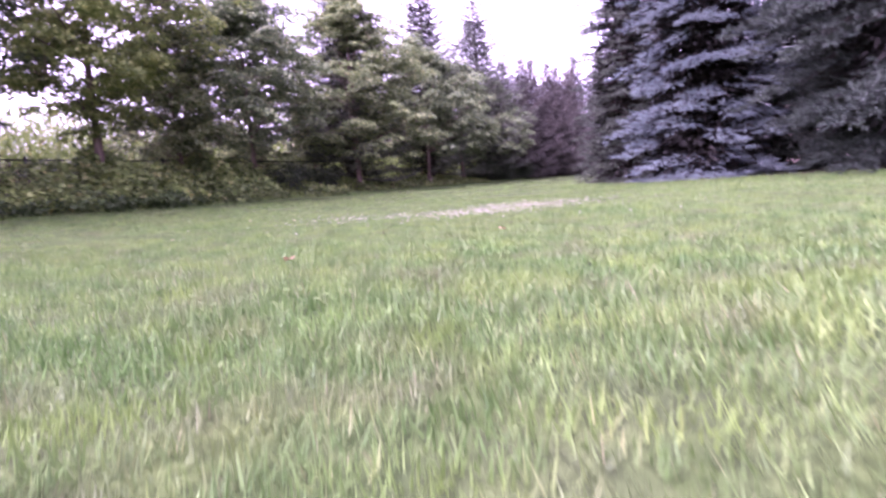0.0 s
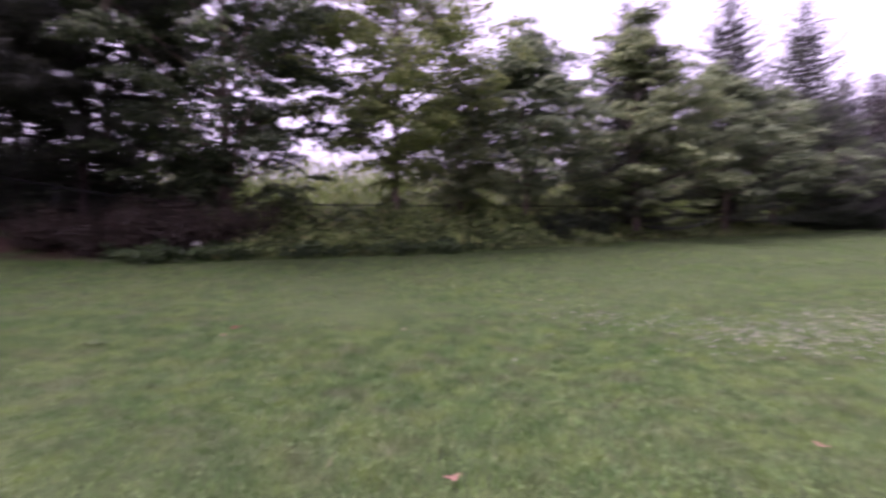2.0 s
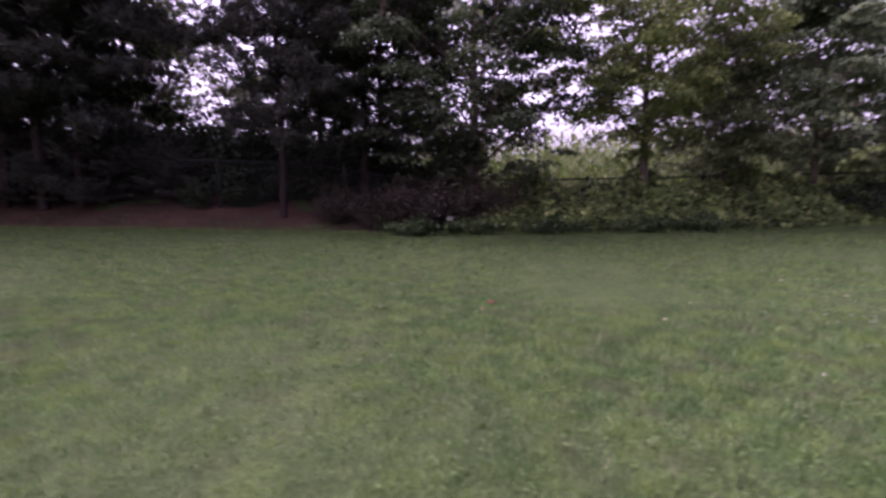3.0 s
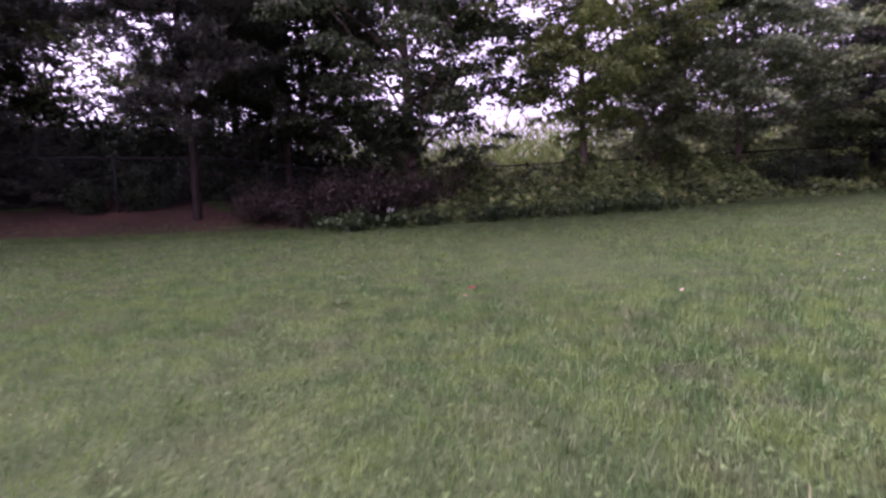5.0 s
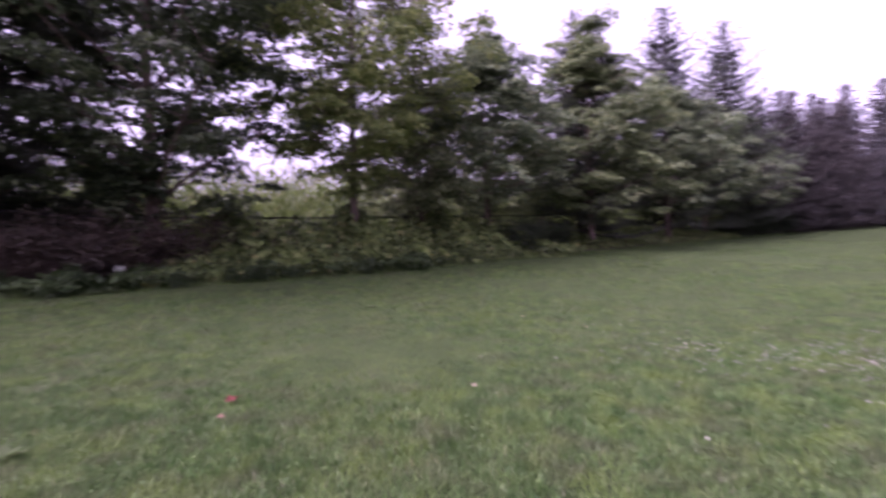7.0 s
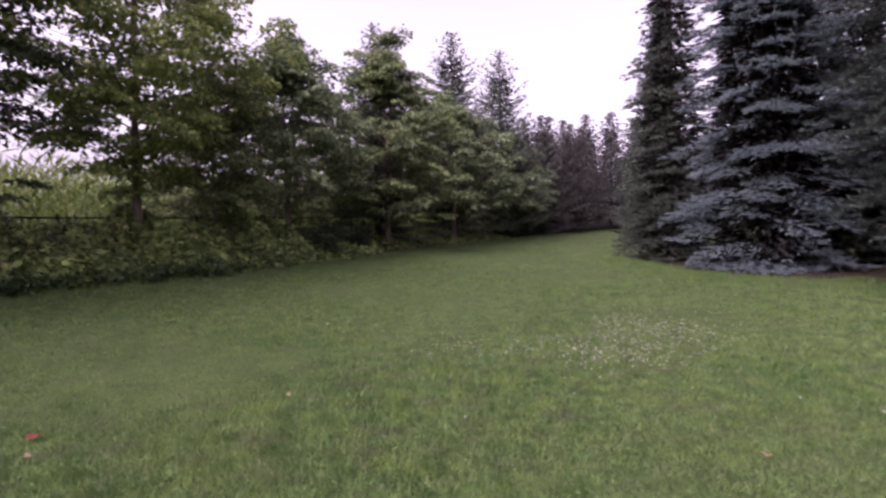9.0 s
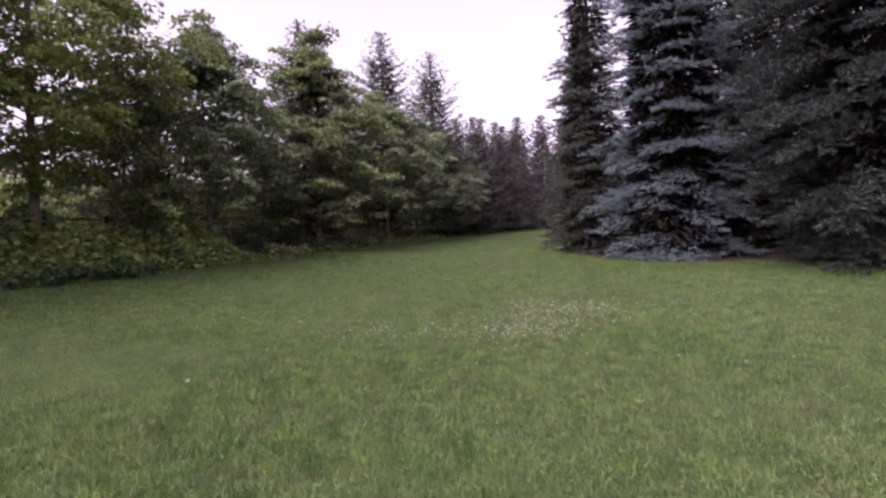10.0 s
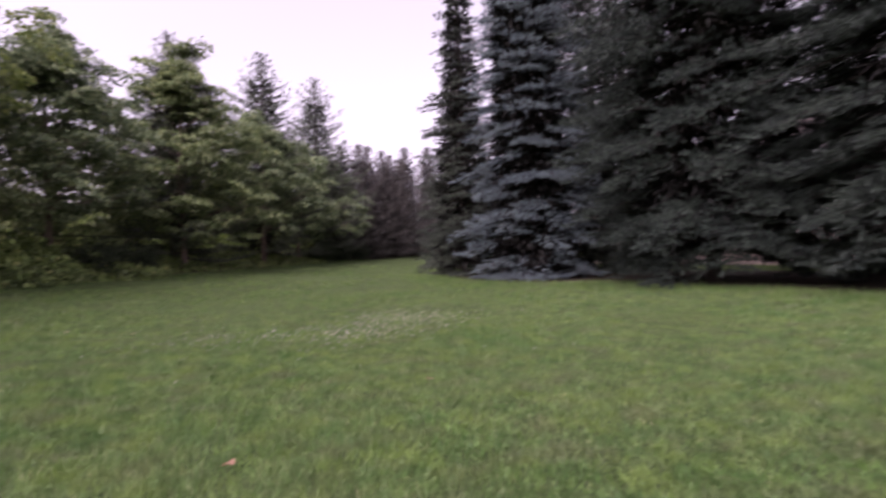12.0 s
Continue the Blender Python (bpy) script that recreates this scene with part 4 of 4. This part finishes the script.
# ------------------------------------------------------------------ small things on the lawn
def clover_patch():
    rng = np.random.default_rng(81)
    spots = np.concatenate([rng.normal((1.65, 4.8), (0.48, 0.42), (520, 2)), rng.normal((2.5, 5.6), (0.45, 0.55), (430, 2)), rng.normal((0.25, 5.0), (0.4, 0.3), (120, 2)), rng.uniform((-2.0, 3), (4.0, 8.5), (90, 2))])
    v, f, c = [], [], 0
    bm = bmesh.new()
    bmesh.ops.create_icosphere(bm, subdivisions=1, radius=1.0)
    base = np.array([p.co[:] for p in bm.verts])
    tri = np.array([[q.index for q in fc.verts] for fc in bm.faces])
    bm.free()
    for x, y in spots:
        r = rng.uniform(0.0045, 0.0095)
        at = np.array([x, y, float(gz(x, y)) + rng.uniform(0.05, 0.085)])
        v.append(base * r * [1, 1, 0.85] * rng.uniform(0.85, 1.15, base.shape) + at)
        f.append(tri + c)
        c += len(base)
    ob = new("clover_flowers", mesh_of("clover_flowers", np.concatenate(v), [np.concatenate(f)], M_CLOVER))
    tagged(ob, "patch of whitish clover heads in the lawn", "clover", kind="stuff")


clover_patch()


def clover_leaves():
    """Low round leaves of clover and other weeds in patches between the grass."""
    rng = np.random.default_rng(83)
    heart = np.column_stack([rng.uniform(-4, 5, 150), rng.uniform(0.6, 9, 150)])
    size = rng.uniform(0.08, 0.36, 150)
    pick = rng.choice(150, 7000, p=size ** 2 / (size ** 2).sum())
    xy = heart[pick] + rng.normal(0, 1, (7000, 2)) * size[pick, None]
    foot = np.column_stack([xy, gz(xy[:, 0], xy[:, 1]) + rng.uniform(0.015, 0.045, 7000)])
    p = np.repeat(foot, 3, 0)
    n = len(p)
    a = np.repeat(rng.uniform(0, 6.28, 7000), 3) + np.tile([0, 2.09, 4.19], 7000)
    d = np.column_stack([np.cos(a), np.sin(a), rng.uniform(-0.1, 0.35, n)])
    up = unit(rng.normal(0, 0.25, (n, 3)) + [0, 0, 1.0])
    ln = np.repeat(rng.uniform(0.008, 0.014, 7000), 3)
    v, f = kites(p, d, up, ln, ln * 0.95, 0.05)
    ob = new("clover_leaves", mesh_of("clover_leaves", v, [f], M_CLOVERLEAF))
    tagged(ob, "low yellow-green clover leaves in the lawn", "clover", kind="stuff")


clover_leaves()


def fallen_leaf(x, y, size, mat, label, turn):
    """A curled lobed leaf lying on the grass."""
    bm = bmesh.new()
    rim = []
    for k in range(20):
        a = 2 * math.pi * k / 20
        r = size * (0.62 + 0.38 * abs(math.cos(2.5 * a))) * (1.15 if k == 0 else 1)
        rim.append(bm.verts.new((r * math.cos(a), r * 0.85 * math.sin(a), 0.22 * size * math.cos(2 * a + 0.6) + 0.12 * size)))
    mid = bm.verts.new((0, 0, 0.0))
    for k in range(20):
        bm.faces.new((mid, rim[k], rim[(k + 1) % 20]))
    bmesh.ops.solidify(bm, geom=bm.faces[:], thickness=0.0012)
    ob = new("fallen_leaf", bm_mesh("fallen_leaf", bm, mat))
    ob.matrix_basis = pose(x, y, float(gz(x, y)) + 0.032, 8, -6, turn)
    tagged(ob, label, "leaf", "leaves on the lawn")


fallen_leaf(-2.4, 3.08, 0.05, M_REDLEAF, "curled red leaf lying on the grass", 20)
fallen_leaf(-2.25, 2.82, 0.024, M_PINKLEAF, "small orange-brown leaf lying on the grass", 130)
fallen_leaf(-1.13, 3.77, 0.026, M_TANLEAF, "small tan leaf lying on the grass", 70)
fallen_leaf(0.47, 1.67, 0.034, M_PINKLEAF, "pinkish orange leaf lying on the grass", 250)
fallen_leaf(1.63, 2.58, 0.026, M_PINKLEAF, "pinkish orange leaf lying on the grass", 160)
fallen_leaf(-1.3, 6.3, 0.026, M_TANLEAF, "small tan leaf lying on the grass", 15)
fallen_leaf(-0.6, 5.9, 0.024, M_TANLEAF, "small tan leaf lying on the grass", 95)


def weed(x, y, size, leaves, seed):
    """A flat rosette of broad leaves."""
    rng = np.random.default_rng(seed)
    a = np.arange(leaves) * 2.4 + rng.normal(0, 0.2, leaves)
    d = np.column_stack([np.cos(a), np.sin(a), rng.uniform(0.25, 0.8, leaves)])
    p = np.column_stack([np.cos(a) * 0.01, np.sin(a) * 0.01, np.full(leaves, 0.01)])
    v, f = kites(p, d, np.tile([0, 0, 1.0], (leaves, 1)), size * rng.uniform(0.7, 1.1, leaves), size * 0.3 * rng.uniform(0.8, 1.2, leaves))
    ob = new("lawn_weed", mesh_of("lawn_weed", v, [f], M_WEED))
    ob.matrix_basis = pose(x, y, float(gz(x, y)))
    tagged(ob, "broad-leaved weed rosette in the lawn", "weed", "weeds in the lawn")


weed(-2.83, 2.15, 0.11, 11, 1)
weed(-3.0, 1.53, 0.065, 8, 2)
weed(-3.2, 6.3, 0.09, 9, 3)


def twig(x, y, length, turn):
    t = Tubes(5)
    u = np.linspace(0, 1, 6)
    t.add(np.column_stack([u * length, 0.02 * np.sin(u * 5), 0.05 + 0.05 * u]), np.linspace(0.0028, 0.0012, 6))
    ob = new("fallen_twig", t.mesh("fallen_twig", M_MULCH))
    ob.matrix_basis = pose(x, y, float(gz(x, y)), 0, 0, turn)
    tagged(ob, "thin brown twig lying on the grass", "twig")


twig(0.85, 2.6, 0.1, 75)


def white_flower(s, n, height):
    """A white bloom head above the ivy."""
    rng = np.random.default_rng(5)
    k = 26
    d = unit(rng.normal(0, 1, (k, 3)) + [0, 0, 0.7])
    v, f = kites(d * 0.02 + [0, 0, height], d, unit(rng.normal(0, 1, (k, 3))), rng.uniform(0.05, 0.08, k), rng.uniform(0.03, 0.05, k))
    t = thing("white_flower", row(s, n), "white flower head among the ivy", "flower")
    part("bloom", mesh_of("bloom", v, [f], M_BLOOM), t, "white petals")
    st = Tubes(5)
    st.add(np.array([[0, 0, 0], [0.02, 0, height * 0.5], [0, 0, height]]), [0.006, 0.005, 0.004])
    part("stem", st.mesh("flower_stem", M_IVYDARK), t)


white_flower(-4.6, -0.98, 0.32)


def grass_fringe(name, xs, ys, n, spread, low, high, label, seed):
    """Longer grass where the mower does not reach, along a line."""
    rng = np.random.default_rng(seed)
    u = rng.uniform(0, 1, n) * (len(xs) - 1)
    mid = np.stack([np.interp(u, range(len(xs)), xs), np.interp(u, range(len(ys)), ys)], 1)
    xy = mid + rng.normal(0, spread, (n, 2))
    p = np.column_stack([xy, gz(xy[:, 0], xy[:, 1]) - 0.005])
    a, lean = rng.uniform(0, 6.28, n), rng.gamma(2, 0.25, n)
    d = np.column_stack([np.cos(a) * lean, np.sin(a) * lean, np.ones(n)])
    v, f = spikes(p, d, np.column_stack([np.sin(a), np.cos(a), np.zeros(n)]), rng.uniform(low, high, n), rng.uniform(0.006, 0.013, n))
    ob = new(name, mesh_of(name, v, [f], M_BLADE))
    tagged(ob, label, "grass", kind="stuff")


grass_fringe("grass_fringe", [6.3, 5.7, 6.2, 7.5, 8.3, 8.6], [16.5, 12.5, 10.0, 8.2, 5.5, 2.5], 26000, 0.45, 0.05, 0.14, "longer uneven grass along the feet of the spruces", 91)
edge = [row(s, n) for s, n in [(-19, -2.0), (-15.5, -1.2), (-11.5, -0.9), (-8.2, -0.75), (-6.3, -1.05), (-3, -1.2), (2, -1.2), (8, -1.05), (16, -0.7), (26, -0.7)]]
grass_fringe("grass_edge", [e[0] for e in edge], [e[1] for e in edge], 22000, 0.13, 0.05, 0.13, "ragged grass along the edge of the beds", 92)
grass_fringe("mulch_grass", [e[0] for e in edge[:5]], [e[1] for e in edge[:5]], 15000, 0.5, 0.03, 0.09, "thin grass creeping over the edge of the mulch", 93)
